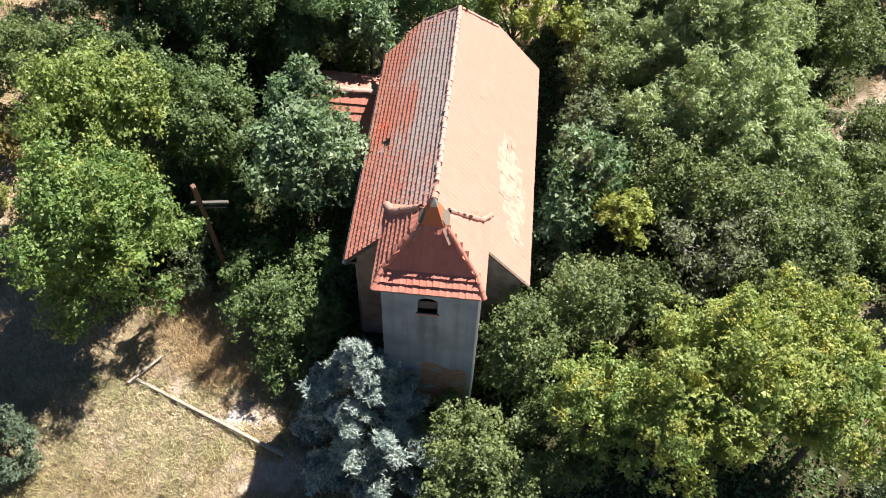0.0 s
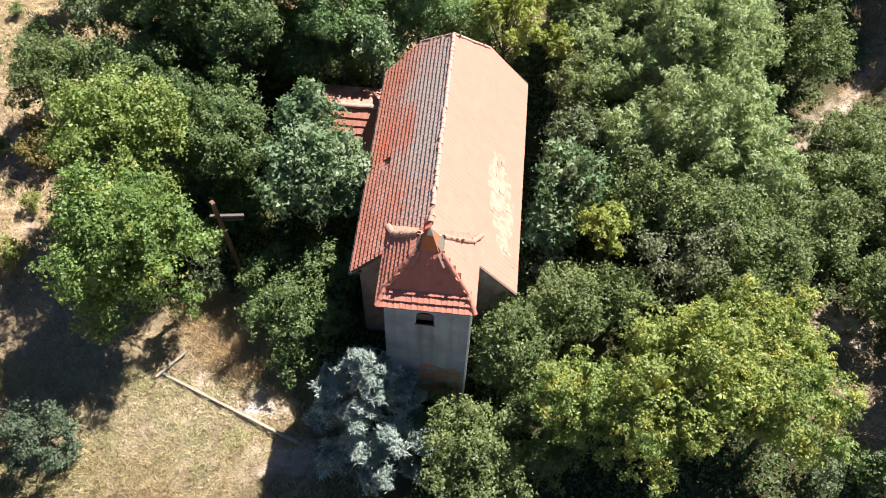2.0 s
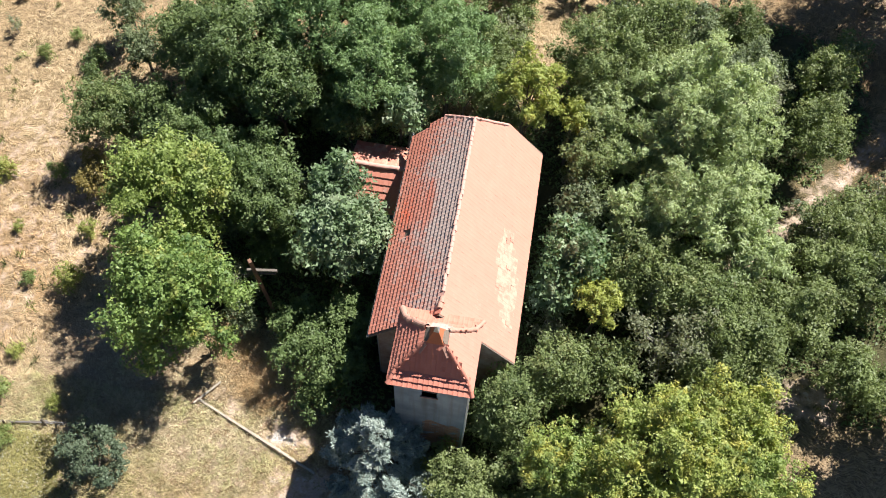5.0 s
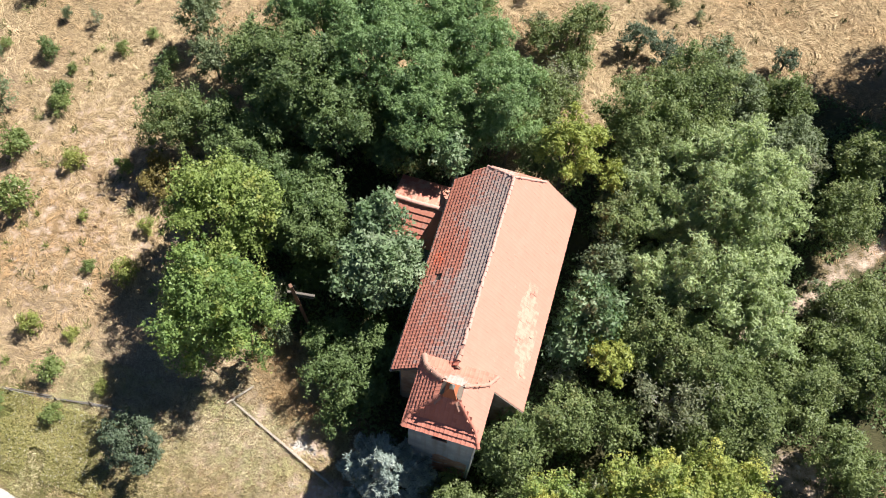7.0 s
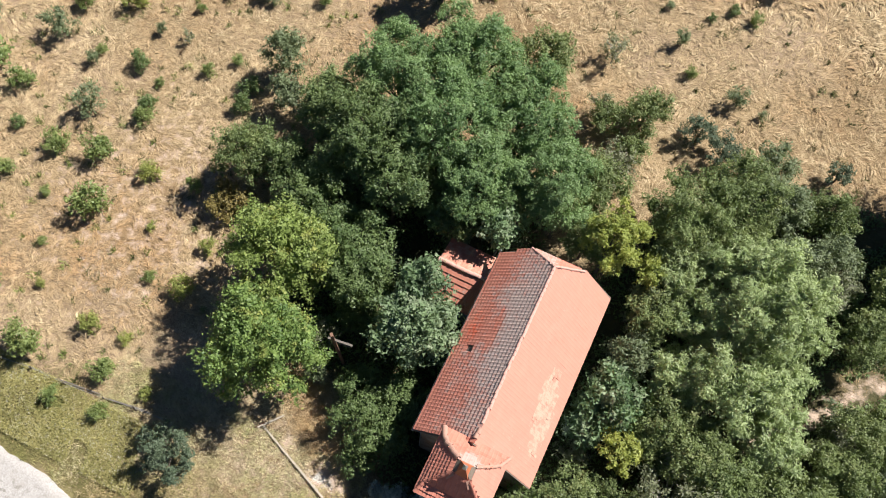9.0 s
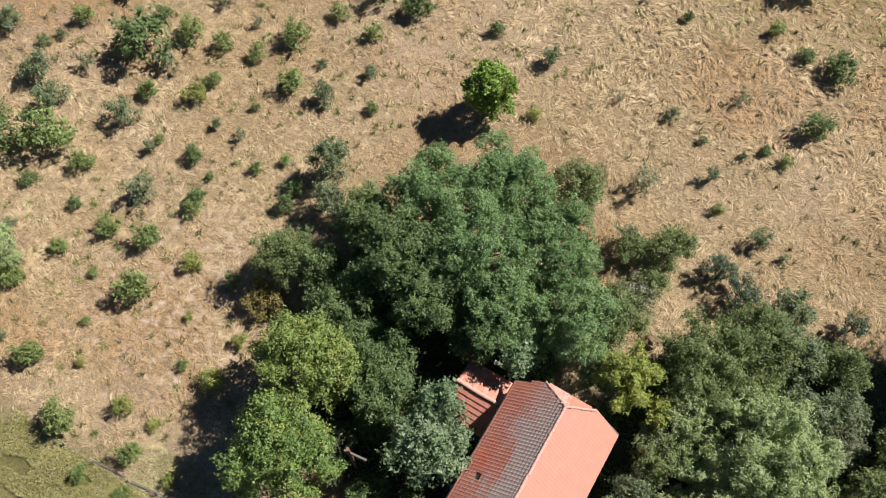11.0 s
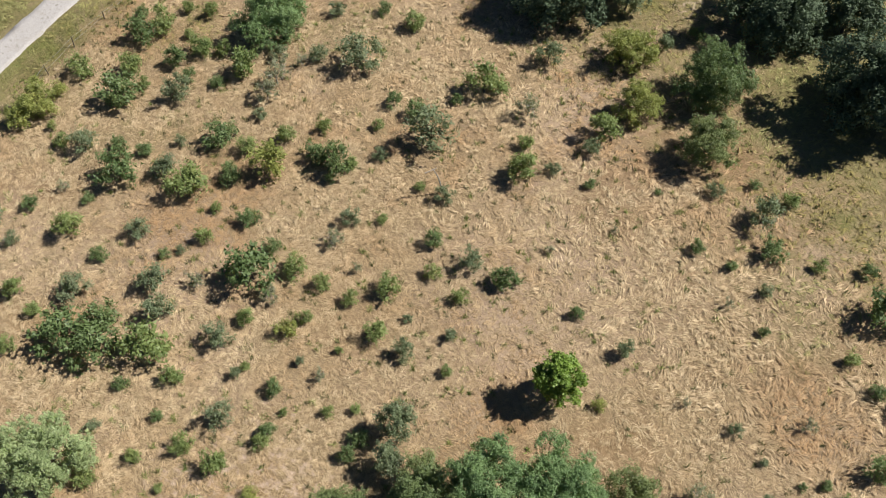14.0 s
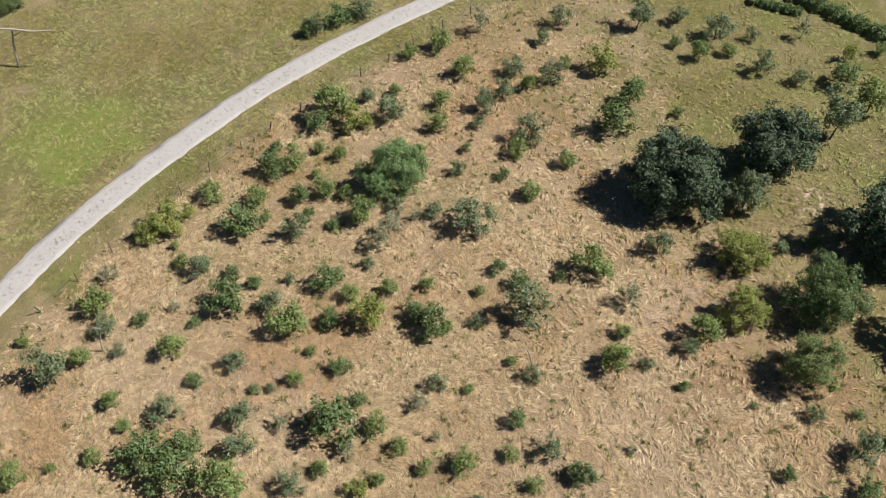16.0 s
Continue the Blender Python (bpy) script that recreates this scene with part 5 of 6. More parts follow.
blue_spruce(-3.85, 15.0, 9.0, 2.7)


def undergrowth():
    """Low shrubs that fill the shade under the trees."""
    rng = np.random.default_rng(44)
    count = 0
    while count < 95:
        x, y = rng.uniform(-24, 24), rng.uniform(14, 48)
        if woodland(x, y) < 0.75 or (-6.4 < x < 3.6 and 15.6 < y < 34.4) or (-9.4 < x < -5 and 28.4 < y < 33.6):
            continue
        if (x < -5 and y < 20) or bareness(x, y) > 0.2:
            continue
        count += 1
        kind = ('dark', 'dark', 'grey_green', 'green', 'twiggy')[int(rng.integers(0, 5))]
        m = pose(x, y, ground_z(x, y) - 0.02, 0, 0, rng.uniform(0, 360)) @ Matrix.Scale(rng.uniform(0.8, 1.5), 4)
        tagged(copy_thing(sapling_model(kind, int(rng.integers(0, 6))), m), "low shrub growing in the shade under the trees", "bush", "undergrowth round the church").name = "shrub"


undergrowth()
for model in sapling_models.values():
    for ob in (*model.children_recursive, model):
        bpy.data.objects.remove(ob)



# ---- wooden crosses ----
OLD_WOOD = bark_material("brown_timber", (0.13, 0.07, 0.048), (0.27, 0.16, 0.11))
GREY_WOOD = bark_material("silvered_timber", (0.20, 0.165, 0.13), (0.60, 0.535, 0.44))
OLD_GREY = bark_material("greyed_timber", (0.09, 0.078, 0.068), (0.20, 0.175, 0.15))


def beam(name, a, b, wide, thick, material, parent, label=""):
    """A squared timber with softened edges from a to b."""
    a, b = Vector(a), Vector(b)
    bm = bmesh.new()
    v = box(bm, -wide / 2, wide / 2, -thick / 2, thick / 2, 0, (b - a).length)
    bmesh.ops.bevel(bm, geom=bm.edges[:], offset=min(wide, thick) * 0.12, segments=2, affect='EDGES')
    ob = part(name, bm, material, parent, label)
    ob.matrix_local = Matrix.Translation(a) @ (b - a).to_track_quat('Z', 'Y').to_matrix().to_4x4()
    return ob


def standing_cross(x, y):
    root = thing("wooden_cross", pose(x, y, ground_z(x, y), 0, 0, 8), "tall dark timber cross standing among the bushes", "cross")
    beam("post", (0.15, 0.1, -0.4), (-0.15, -0.1, 6.6), 0.26, 0.20, OLD_WOOD, root)
    beam("crossbar", (-0.5, -0.02, 5.35), (1.15, -0.06, 5.42), 0.15, 0.13, OLD_GREY, root, "greyed crossbar")
    beam("brace", (0.1, -0.1, 5.15), (1.05, -0.14, 5.2), 0.08, 0.08, OLD_GREY, root)


def fallen_cross():
    a, b = Vector((-14.89, 17.47)), Vector((-7.27, 14.34))
    root = thing("fallen_cross", pose(a.x, a.y, ground_z(a.x, a.y)), "fallen silver-grey timber cross lying in the dry grass", "cross")
    d = (b - a).normalized()
    side = Vector((-d.y, d.x))
    zb = ground_z(b.x, b.y) - ground_z(a.x, a.y)
    beam("post", (0, 0, 0.1), (b.x - a.x, b.y - a.y, zb + 0.3), 0.135, 0.12, GREY_WOOD, root)
    p, q = Vector((-0.18, -0.30)), Vector((1.02, 1.15))
    beam("crossbar", (p.x, p.y, 0.18), (q.x, q.y, 0.34), 0.12, 0.10, GREY_WOOD, root)
    beam("wedge", (-0.35, -0.35, 0.05), (0.1, 0.2, 0.3), 0.09, 0.09, OLD_WOOD, root)


standing_cross(-12.15, 23.4)
fallen_cross()


# ---- poles, fences, hedge ----
def bent_pole(x, y, height, lean, turn):
    """A thin bent steel pole with a short arm."""
    root = thing("bent_pole", pose(x, y, ground_z(x, y), 0, 0, turn), "thin bent grey steel pole standing in the meadow", "pole")
    bm = bmesh.new()
    pts = [(lean * (i / 8) ** 2, 0, -0.3 + (height + 0.3) * i / 8) for i in range(9)]
    tube(bm, pts, [0.085 - 0.004 * i for i in range(9)], 7)
    part("shaft", bm, TWIG, root)
    bm = bmesh.new()
    tube(bm, [(lean - 0.9, -0.1, height - 0.12), (lean, 0, height), (lean + 0.35, 0.05, height + 0.05)], [0.04, 0.05, 0.035], 6)
    part("arm", bm, TWIG, root)


bent_pole(-70.0, 30.2, 4.4, 0.9, 35)
bent_pole(-40.7, 63.3, 4.0, -1.0, 60)


def timber_gallows(x, y):
    root = thing("timber_post", pose(x, y, ground_z(x, y)), "weathered crooked log post with a long pole across its top", "post")
    for name, points, radii in (
            ("post", [(0, 0, -0.4), (0.35, 0.1, 1.8), (0.2, 0.35, 3.8), (0.75, 0.75, 6.2)], [0.2, 0.17, 0.15, 0.13]),
            ("crossbeam", [(-0.4, -0.5, 6.25), (0.9, 1.0, 6.3), (2.6, 2.9, 6.25), (4.6, 5.2, 6.75)], [0.14, 0.15, 0.13, 0.09]),
            ("brace", [(0.5, 0.5, 5.0), (1.0, 1.0, 5.6), (1.6, 1.8, 6.2)], [0.08, 0.08, 0.06])):
        bm = bmesh.new()
        tube(bm, points, radii, 8)
        part(name, bm, GREY_WOOD, root)


timber_gallows(-122.4, 40.2)


def wire_fence(name, line, gap, height, label, sag=0.1, seed=3):
    """Leaning posts along a line with two strands of wire."""
    rng = np.random.default_rng(seed)
    pts, path = [], spline(line, 10)
    walked = 0.0
    for a, b in zip(path, path[1:]):
        walked += (b - a).length
        if walked > gap:
            walked = 0.0
            pts.append(b)
    root = thing(name, pose(0, 0, 0), label, "fence")
    tops = []
    for p in pts:
        z = ground_z(p.x, p.y)
        lean = Vector((rng.normal(0, 0.12), rng.normal(0, 0.12), 0)) * height
        top = Vector((p.x, p.y, z + height * rng.uniform(0.8, 1.15))) + lean
        bm = bmesh.new()
        tube(bm, [(p.x, p.y, z - 0.2), tuple(Vector((p.x, p.y, z)).lerp(top, 0.5)), tuple(top)], [0.075, 0.065, 0.055], 6)
        part("post", bm, BARK, root)
        tops.append((Vector((p.x, p.y, z)), top))
    for f in (0.5, 0.9):
        for (a0, a1), (b0, b1) in zip(tops, tops[1:]):
            a, b = a0.lerp(a1, f), b0.lerp(b1, f)
            bm = bmesh.new()
            tube(bm, [tuple(a), tuple(a.lerp(b, 0.5) - Vector((0, 0, sag))), tuple(b)], [0.008] * 3, 4)
            part("wire", bm, ZINC, root)


wire_fence("roadside_fence", [(-77.5, 22), (-79.8, 29.5), (-82.2, 37.3), (-85, 46), (-87.3, 53.5), (-88.7, 61), (-89.6, 71), (-90.5, 80.8), (-91.4, 90), (-91.2, 99), (-90, 112)], 4.6, 1.5, "old wire fence on leaning wooden posts along the road")
wire_fence("collapsed_fence", [(-36.5, 13.6), (-32.2, 13.9), (-26.8, 14.3), (-21.1, 14.9), (-18.5, 15.4)], 2.4, 0.7, "collapsed wire fence overgrown with dry weeds", 0.2, 5)


def fallen_rail(x, y, turn, long):
    root = thing("fallen_rail", pose(x, y, ground_z(x, y), 0, 0, turn), "grey weathered rail lying along the collapsed fence", "rail")
    beam("rail", (-long / 2, 0, 0.16), (long / 2, 0.1, 0.22), 0.10, 0.08, OLD_GREY, root)


for x, y, turn, long in ((-27.6, 14.3, 5, 3.4), (-31.3, 14.0, 4, 3.0), (-23.6, 14.7, 7, 3.2)):
    fallen_rail(x, y, turn, long)


def hedge(a, b, high, deep):
    """A long clipped hedge."""
    rng = np.random.default_rng(31)
    a, b = np.array(a), np.array(b)
    n = 9000
    s = rng.uniform(0, 1, n)
    ang = rng.uniform(-0.2, math.pi + 0.2, n)
    side = np.array((-(b - a)[1], (b - a)[0])) / np.linalg.norm(b - a)
    wob = 1 + 0.16 * np.sin(s * 37) + 0.12 * np.sin(s * 91 + 1)
    xy = a + s[:, None] * (b - a) + side * (np.cos(ang) * deep * 0.5 * wob)[:, None]
    z = np.array([ground_z(*p) for p in xy]) + high * wob * np.clip(np.sin(ang), 0, 1) ** 0.5 * rng.uniform(0.7, 1.05, n)
    d = np.column_stack((side[0] * np.cos(ang), side[1] * np.cos(ang), np.sin(ang)))
    root = thing("hedge", pose(0, 0, 0), "low dark clipped hedge at the meadow's edge", "hedge")
    part("foliage", polygons_mesh(leaf_blades(rng, np.column_stack((xy, z)), d, 0.26, 0.2)), LEAVES['hornbeam'], root)
    bm = bmesh.new()
    for i in range(12):
        p = a + (b - a) * (i + 0.5) / 12
        g = ground_z(*p)
        tube(bm, [(p[0], p[1], g - 0.2), (p[0] + 0.1, p[1], g + high * 0.5), (p[0], p[1] + 0.1, g + high * 0.85)], [0.06, 0.04, 0.02], 5)
    part("stems", bm, BARK, root)


hedge((-68.5, 134.2), (-49.5, 136.2), 1.5, 2.0)
hedge((-68.0, 129.0), (-61.5, 132.0), 0.9, 1.3)


# ---- grass ----
def flow(x, y):
    """The way the laid grass lies, in radians."""
    return 0.6 + 1.3 * np.sin(0.21 * x + 0.9 * np.sin(0.13 * y)) + 1.1 * np.sin(0.17 * y + 1.4 + 0.8 * np.sin(0.19 * x)) + 0.9 * np.sin(0.9 * x + 0.7 * y) + 0.8 * np.sin(1.3 * y - 0.8 * x)


def blades(rng, xy, length, width, lift, spread):
    """Blades of grass rooted at xy, as an array of corners."""
    n = len(xy)
    z = surveyed("z", xy)
    a = flow(xy[:, 0], xy[:, 1]) + rng.normal(0, spread, n)
    el = np.clip(rng.normal(lift, lift * 0.5, n), 0.03, 1.5)
    long = length * rng.uniform(0.5, 1.4, n)
    d = np.stack((np.cos(a) * np.cos(el), np.sin(a) * np.cos(el), np.sin(el)), 1)
    side = np.stack((-np.sin(a), np.cos(a), rng.normal(0, 0.4, n)), 1) * (width * rng.uniform(0.6, 1.4, n) / 2)[:, None]
    p = np.column_stack((xy, z + 0.015))
    return np.stack((p - side, p + side, p + d * long[:, None]), 1).reshape(-1, 3)


def grass_material(name, tints):
    k = Mat(name, 0.85)
    c = k.mix(k.island(), tints[0], tints[1])
    c = k.mix(k.ramp(k.noise(k.place(), 0.35, 4.0), 0.4, 0.68, 0, 0.8), c, tints[2])
    c = k.mix(k.ramp(k.noise(k.place(), 0.075, 4.0, 0.6), 0.48, 0.62, 0, 0.55), c, tuple(f * t for f, t in zip((1.08, 0.80, 0.62), tints[0])))
    c = k.mix(k.ramp(k.noise(k.place(), 1.1, 3.0, 0.6), 0.42, 0.66, 0, 0.55), c, tuple(0.62 * t for t in tints[0]))
    return k.colour(c)


def tresses(rng, xy, each, length, width, arch, spread):
    """Sheaves of dry stalks bent over one way, rooted at xy, as strips of two faces each."""
    lie = np.repeat(flow(xy[:, 0], xy[:, 1]) + rng.normal(0, spread, len(xy)), each)
    big = np.repeat(rng.uniform(0.6, 1.35, len(xy)), each)
    tall = np.repeat(rng.uniform(0.25, 1.7, len(xy)), each)
    bow = np.repeat(rng.normal(0, 0.35, len(xy)), each)
    xy = np.repeat(xy, each, 0)
    n = len(xy)
    apart = rng.normal(0, 0.085, n) * big
    xy = xy + np.column_stack((-np.sin(lie), np.cos(lie))) * apart[:, None] + rng.normal(0, 0.07, (n, 2))
    a = lie + 0.9 * apart + rng.normal(0, 0.16, n)
    long = length * big * rng.uniform(0.6, 1.3, n)
    z = surveyed("z", xy) + 0.01
    rise = arch * tall * rng.uniform(0.6, 1.2, n)
    rows = []
    for f, h, w in ((0.0, 0.0, 0.7), (0.5, 1.0, 1.0), (1.0, 0.3, 0.3)):
        t = a + bow * f
        p = np.column_stack((xy[:, 0] + np.cos(t) * long * f, xy[:, 1] + np.sin(t) * long * f, z + rise * h))
        side = np.column_stack((-np.sin(t), np.cos(t), rng.normal(0, 0.3, n))) * (width * w * rng.uniform(0.6, 1.3, n) / 2)[:, None]
        rows += [p - side, p + side]
    return np.stack(rows, 1).reshape(-1, 3)


def strips_mesh(verts):
    """A mesh of strips with six corners and two faces each."""
    me = bpy.data.meshes.new("straw")
    n = len(verts) // 6
    me.vertices.add(6 * n)
    me.vertices.foreach_set("co", verts.astype(np.float32).ravel())
    order = (np.arange(n, dtype=np.int32)[:, None] * 6 + np.array((0, 1, 3, 2, 2, 3, 5, 4), dtype=np.int32)[None, :]).ravel()
    me.loops.add(8 * n)
    me.loops.foreach_set("vertex_index", order)
    me.polygons.add(2 * n)
    me.polygons.foreach_set("loop_start", np.arange(0, 8 * n, 4, dtype=np.int32))
    me.update(calc_edges=True)
    return me


def field_points(rng, n, x0, x1, y0, y1, keep):
    """Places in a stretch of meadow, off the road, that keep() allows."""
    p = np.column_stack((rng.uniform(x0, x1, n), rng.uniform(y0, y1, n)))
    clear = np.ones(n, bool)
    for i in range(0, n, 20000):
        q = p[i:i + 20000]
        clear[i:i + 20000] = np.min(np.hypot(q[:, None, 0] - ROAD_XY[None, ::2, 0], q[:, None, 1] - ROAD_XY[None, ::2, 1]), axis=1) > ROAD_HALF + 0.55
    return p[clear & keep(p)]


def grow_grass():
    rng = np.random.default_rng(21)
    straw = grass_material("dry_straw", ((0.26, 0.185, 0.095), (0.60, 0.47, 0.28), (0.42, 0.30, 0.165)))
    green = grass_material("meadow_grass", ((0.13, 0.145, 0.042), (0.28, 0.27, 0.10), (0.34, 0.295, 0.125)))

    def clear(p):
        return (surveyed("wood", p) < rng.uniform(0.4, 0.8, len(p))) & (surveyed("bare", p) < rng.uniform(0.25, 1.0, len(p)))

    def dry(p):
        return clear(p) & (surveyed("green", p) < rng.uniform(0.25, 0.75, len(p))) & ~((p[:, 0] > -25) & (p[:, 1] < 22))

    def close(p):
        return clear(p) & (surveyed("green", p) < rng.uniform(0.25, 0.85, len(p)))

    def lush(p):
        g = surveyed("green", p)
        return clear(p) & (g > rng.uniform(0.1, 0.6, len(p))) & (g < rng.uniform(0.7, 1.3, len(p)))

    def swept(p):
        x, y = p[:, 0], p[:, 1]
        wave = np.sin(0.33 * x + 1.7 * np.sin(0.21 * y)) * np.sin(0.29 * y + 1.5 * np.sin(0.27 * x + 1)) + 0.5 * np.sin(0.9 * x + 1.2 * np.sin(0.8 * y))
        return dry(p) & (wave > rng.uniform(-1.6, 0.3, len(p))) & (surveyed("green", p) < rng.uniform(0.12, 0.5, len(p)))

    a = blades(rng, field_points(rng, 190000, -92, 30, 9, 75, dry), 0.34, 0.036, 0.2, 0.9)
    b = blades(rng, field_points(rng, 90000, -100, 20, 40, 130, dry), 0.44, 0.055, 0.2, 0.9)
    c = blades(rng, field_points(rng, 110000, -26, -4, 8, 24, close), 0.30, 0.012, 1.05, 1.4)
    litter = blades(rng, field_points(rng, 50000, 6, 40, 10, 48, lambda p: (surveyed("bare", p) > rng.uniform(0.2, 1.0, len(p))) | (surveyed("wood", p) < 0.3)), 0.26, 0.03, 0.35, 3.0)
    near = tresses(rng, field_points(rng, 40000, -92, 30, 9, 80, swept), 6, 0.52, 0.031, 0.17, 0.4)
    fine = tresses(rng, field_points(rng, 26000, -48, 30, 9, 52, swept), 6, 0.42, 0.024, 0.13, 0.6)
    west = tresses(rng, field_points(rng, 11000, -86, -42, 14, 62, dry), 6, 0.52, 0.034, 0.17, 0.4)
    far = tresses(rng, field_points(rng, 27000, -100, 20, 60, 130, swept), 5, 0.65, 0.06, 0.19, 0.35)
    pale = grass_material("pale_straw", ((0.375, 0.27, 0.148), (0.76, 0.60, 0.385), (0.525, 0.39, 0.228)))
    tagged(part("laid_straw", strips_mesh(np.concatenate((near, fine, west, far))), pale), "pale wisps of laid straw over the meadow", "grass", kind="stuff")
    yard = grass_material("yard_grass", ((0.56, 0.44, 0.30), (0.87, 0.74, 0.56), (0.52, 0.49, 0.26)))
    tagged(part("dry_grass", polygons_mesh(np.concatenate((a, b, litter))), straw), "flattened straw-coloured dry grass", "grass", kind="stuff")
    tagged(part("yard_grass", polygons_mesh(c), yard), "short yellowed grass in the churchyard", "grass", kind="stuff")
    d = blades(rng, field_points(rng, 90000, -135, -86, 10, 125, lush), 0.45, 0.075, 0.45, 1.2)
    e = blades(rng, field_points(rng, 125000, -90, 32, 52, 140, lush), 0.36, 0.075, 0.5, 1.6)
    f = blades(rng, field_points(rng, 60000, -36, -4, 8, 20, lush), 0.28, 0.028, 0.9, 1.2)
    tagged(part("green_grass", polygons_mesh(np.concatenate((d, e, f))), green), "olive-green meadow grass", "grass", kind="stuff")
    # sheaves of greener grass on the far meadows
    lying = np.concatenate((tresses(rng, field_points(rng, 15000, -135, -90, 10, 125, lush), 6, 0.75, 0.042, 0.15, 0.45), tresses(rng, field_points(rng, 20000, -90, 32, 55, 140, lush), 5, 0.6, 0.055, 0.2, 0.6)))
    tagged(part("lying_grass", strips_mesh(lying), grass_material("lying_grass", ((0.27, 0.255, 0.095), (0.42, 0.385, 0.175), (0.35, 0.33, 0.12)))), "yellow-green meadow grass lying in wind-blown swathes", "grass", kind="stuff")
    # scattered tufts of weeds
    def tufts_at(spots, each, low, high, length, width):
        size = rng.uniform(low, high, len(spots))
        root = np.repeat(spots, each, 0) + rng.normal(0, 0.11, (len(spots) * each, 2)) * np.repeat(size, each)[:, None]
        return blades(rng, root, length, width, 0.9, 3.0)

    def browned(p):
        off = np.abs((p[:, 0] + 11.6) * 0.75 + (p[:, 1] - 19.0) * 0.66)
        return (off < rng.uniform(0.2, 1.9, len(p))) & (p[:, 1] > 16.6) & (surveyed("bare", p) < 0.35)

    brown = tufts_at(field_points(rng, 2300, -15.5, -8.5, 15.5, 22.5, browned), 20, 0.9, 2.2, 0.55, 0.02)
    tagged(part("tall_grass", polygons_mesh(brown), grass_material("tall_brown_grass", ((0.40, 0.27, 0.14), (0.80, 0.63, 0.40), (0.58, 0.41, 0.22)))), "tall russet dry grass at the edge of the bushes", "grass", kind="stuff")
    greens = tufts_at(field_points(rng, 5200, -26, -7, 8.4, 17.5, close), 16, 0.5, 1.6, 0.30, 0.028)
    tagged(part("grass_tufts", polygons_mesh(greens), grass_material("yard_tufts", ((0.38, 0.32, 0.17), (0.82, 0.70, 0.49), (0.44, 0.44, 0.19)))), "tufts of half-green grass in the churchyard", "grass", kind="stuff")
    tufts = tufts_at(field_points(rng, 2000, -95, 25, 12, 130, dry), 20, 0.5, 2.1, 0.42, 0.06)
    shoots = tufts_at(field_points(rng, 900, -95, -12, 12, 110, dry), 26, 0.7, 2.0, 0.46, 0.06)
    tagged(part("green_shoots", polygons_mesh(shoots), grass_material("green_shoots", ((0.11, 0.16, 0.04), (0.34, 0.37, 0.11), (0.22, 0.24, 0.07)))), "yellow-green shoots sprouting through the dry grass", "weeds", kind="stuff")
    tagged(part("weed_tufts", polygons_mesh(tufts), grass_material("weed_tufts", ((0.07, 0.09, 0.03), (0.24, 0.25, 0.09), (0.14, 0.11, 0.05)))), "small dull green weed tufts in the dry grass", "weeds", kind="stuff")


grow_grass()


def weeds():
    """Rank weeds with pale flower heads between the fence and the road."""
    rng = np.random.default_rng(61)
    xy = np.column_stack((rng.uniform(-36, -20.5, 36000), rng.uniform(9.6, 14.2, 36000)))
    xy = np.array([p for p in xy if noise.noise((p[0] * 0.5, p[1] * 0.5, 2)) > -0.35])
    z = np.array([ground_z(*p) for p in xy])
    p = np.column_stack((xy, z + rng.uniform(0.05, 0.35, len(xy))))
    tagged(part("weeds", polygons_mesh(leaf_blades(rng, p, np.tile((0, 0, 1.0), (len(p), 1)), 0.13, 0.05)), leaf_material("weed_leaves", (0.15, 0.15, 0.05), (0.39, 0.37, 0.135), (0.46, 0.40, 0.18), 0.16)), "rank yellow-green weeds beside the road", "weeds", kind="stuff")
    pick = p[rng.choice(len(p), 1300, replace=False)] + np.array((0, 0, 0.12))
    k = Mat("pale_umbels", 0.8)
    m = k.colour(k.mix(k.island(), (0.62, 0.60, 0.48), (0.82, 0.80, 0.70)))
    tagged(part("flower_heads", polygons_mesh(leaf_blades(rng, np.repeat(pick, 3, 0) + rng.normal(0, 0.03, (3900, 3)), np.tile((0, 0, 2.0), (3900, 1)), 0.03, 0.028)), m), "whitish flower heads above the weeds", "flowers", kind="stuff")


weeds()


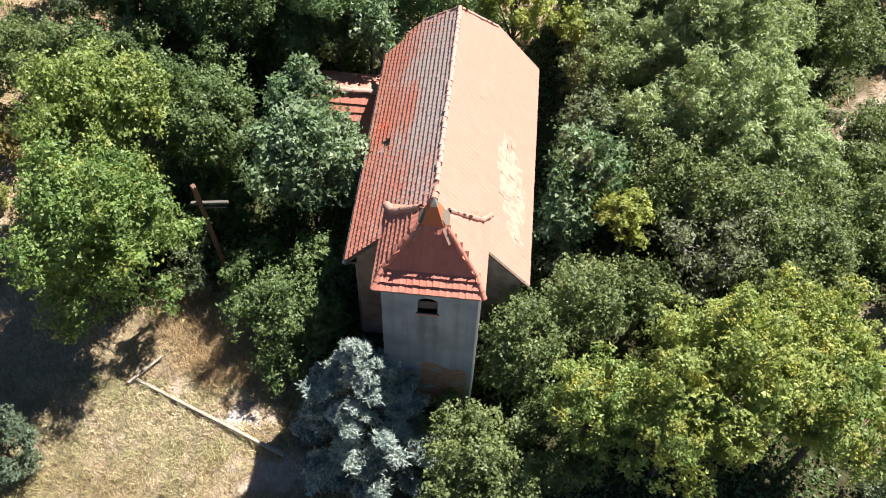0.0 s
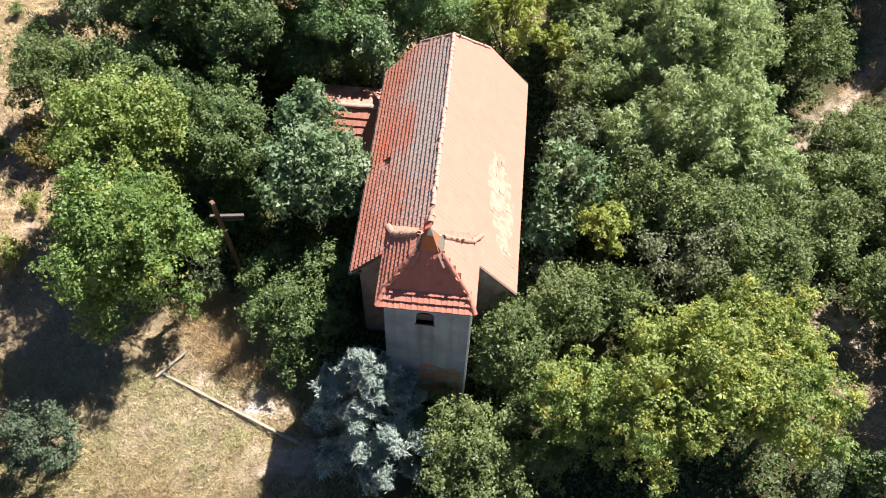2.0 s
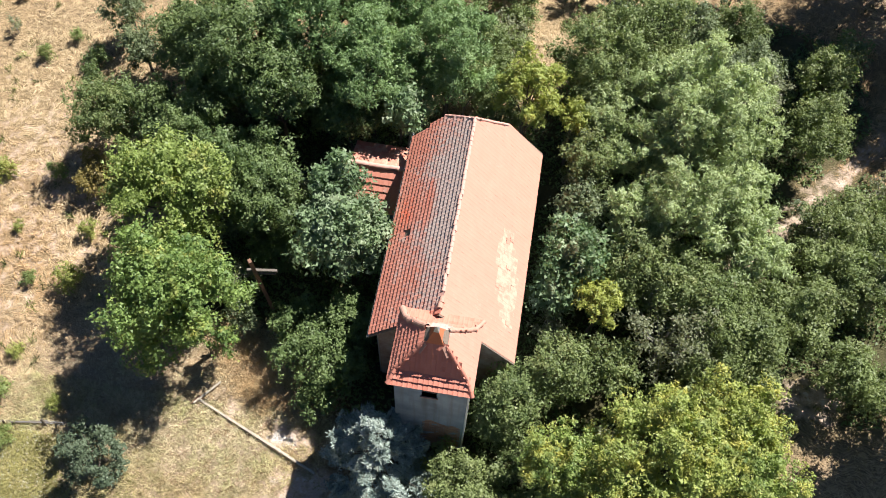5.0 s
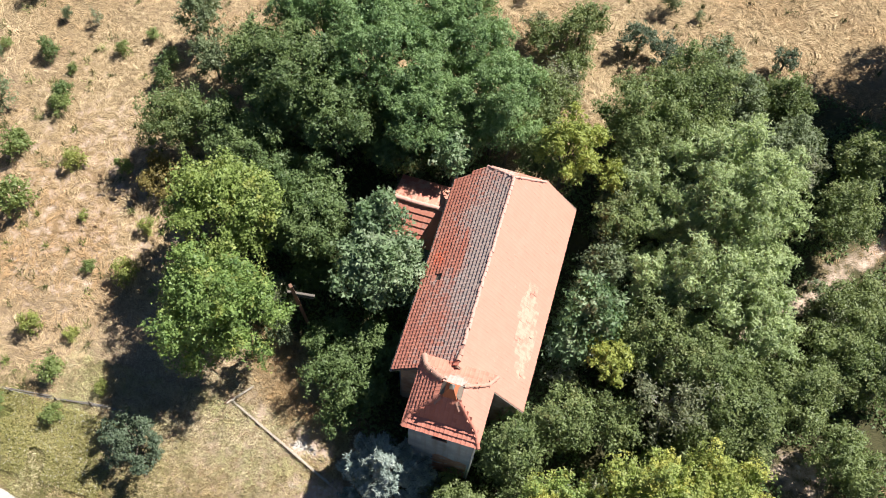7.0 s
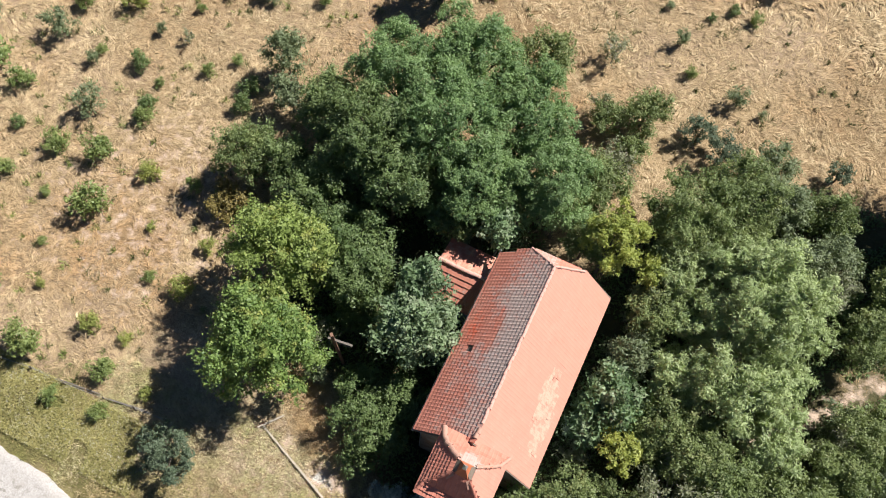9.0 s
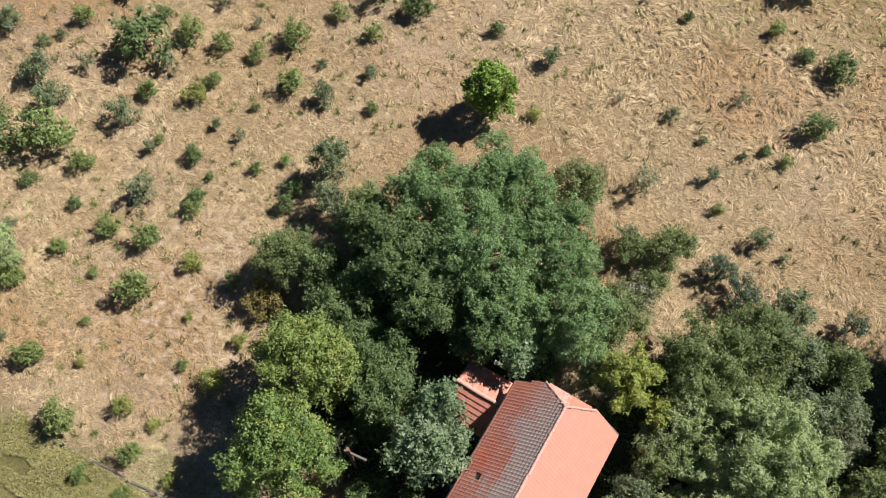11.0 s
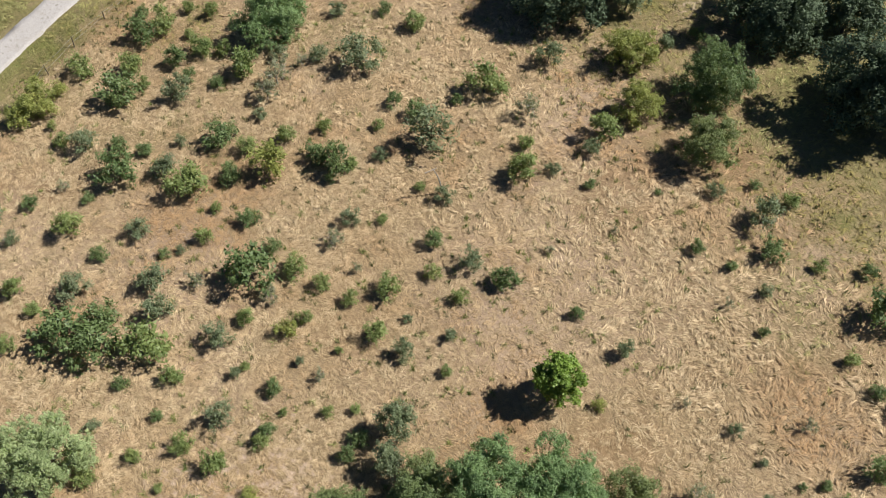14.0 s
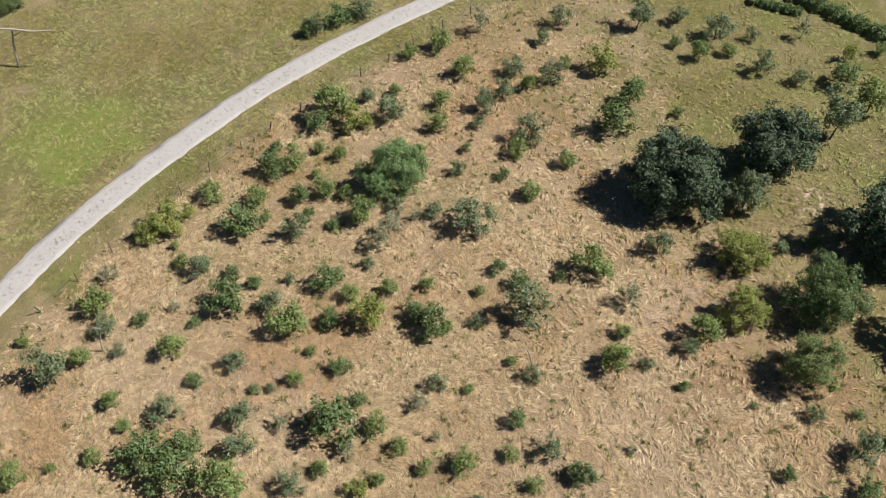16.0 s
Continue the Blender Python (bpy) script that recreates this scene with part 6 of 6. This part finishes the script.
def rubble():
    """Pale stones and lime crumbs strewn where the churchyard is bare."""
    rng = np.random.default_rng(71)
    k = Mat("lime_rubble", 0.95)
    m = k.colour(k.mix(k.noise(k.place(), 6.0, 5.0), (0.46, 0.40, 0.34), (0.66, 0.61, 0.55)))
    bm = bmesh.new()
    for _ in range(150):
        x, y = (-9.6 + rng.normal(0, 0.75), 16.1 + rng.normal(0, 0.65)) if rng.uniform() < 0.75 else (-9.0 + rng.normal(0, 2.2), 14.0 + rng.normal(0, 1.5))
        r = 0.012 + 0.05 * rng.uniform() ** 2
        made = bmesh.ops.create_icosphere(bm, subdivisions=1, radius=r)
        for v in made["verts"]:
            v.co = Vector((v.co.x * rng.uniform(0.7, 1.3), v.co.y * rng.uniform(0.7, 1.3), v.co.z * 0.6)) + Vector((x, y, ground_z(x, y) + r * 0.2))
    tagged(part("rubble", bm, m), "pale lime rubble in the bare churchyard soil", "rubble", kind="stuff")


rubble()


def ground_cover():
    """Nettles and ivy over the shaded ground under the trees."""
    rng = np.random.default_rng(81)
    xy = np.column_stack((rng.uniform(-24, 30, 150000), rng.uniform(6, 52, 150000)))
    x, y = xy[:, 0], xy[:, 1]
    inside = ((x > -5.0) & (x < 2.3) & (y > 20.4) & (y < 33.4)) | ((x > -3.3) & (x < 0.4) & (y > 16.9) & (y < 20.6)) | ((x > -8.6) & (x < -5) & (y > 29.3) & (y < 32.9))
    wave = np.sin(0.9 * x + 1.3 * np.sin(0.7 * y)) * np.sin(1.1 * y + 0.9 * np.sin(0.8 * x + 2))
    keep = (y > 9.4) & (surveyed("wood", xy) > 0.55) & ~inside & (surveyed("bare", xy) < 0.25) & (wave > -0.6)
    xy, wave = xy[keep], wave[keep]
    z = surveyed("z", xy) + np.clip(0.4 + 0.5 * wave, 0.1, 1) * rng.uniform(0.2, 1.0, len(xy))
    p = np.column_stack((xy, z))
    tagged(part("ground_cover", polygons_mesh(leaf_blades(rng, p, np.tile((0, 0, 0.7), (len(p), 1)), 0.2, 0.14, 0, 1.1)), LEAVES['elder']), "nettles and ivy over the shaded churchyard ground", "undergrowth", kind="stuff")


ground_cover()
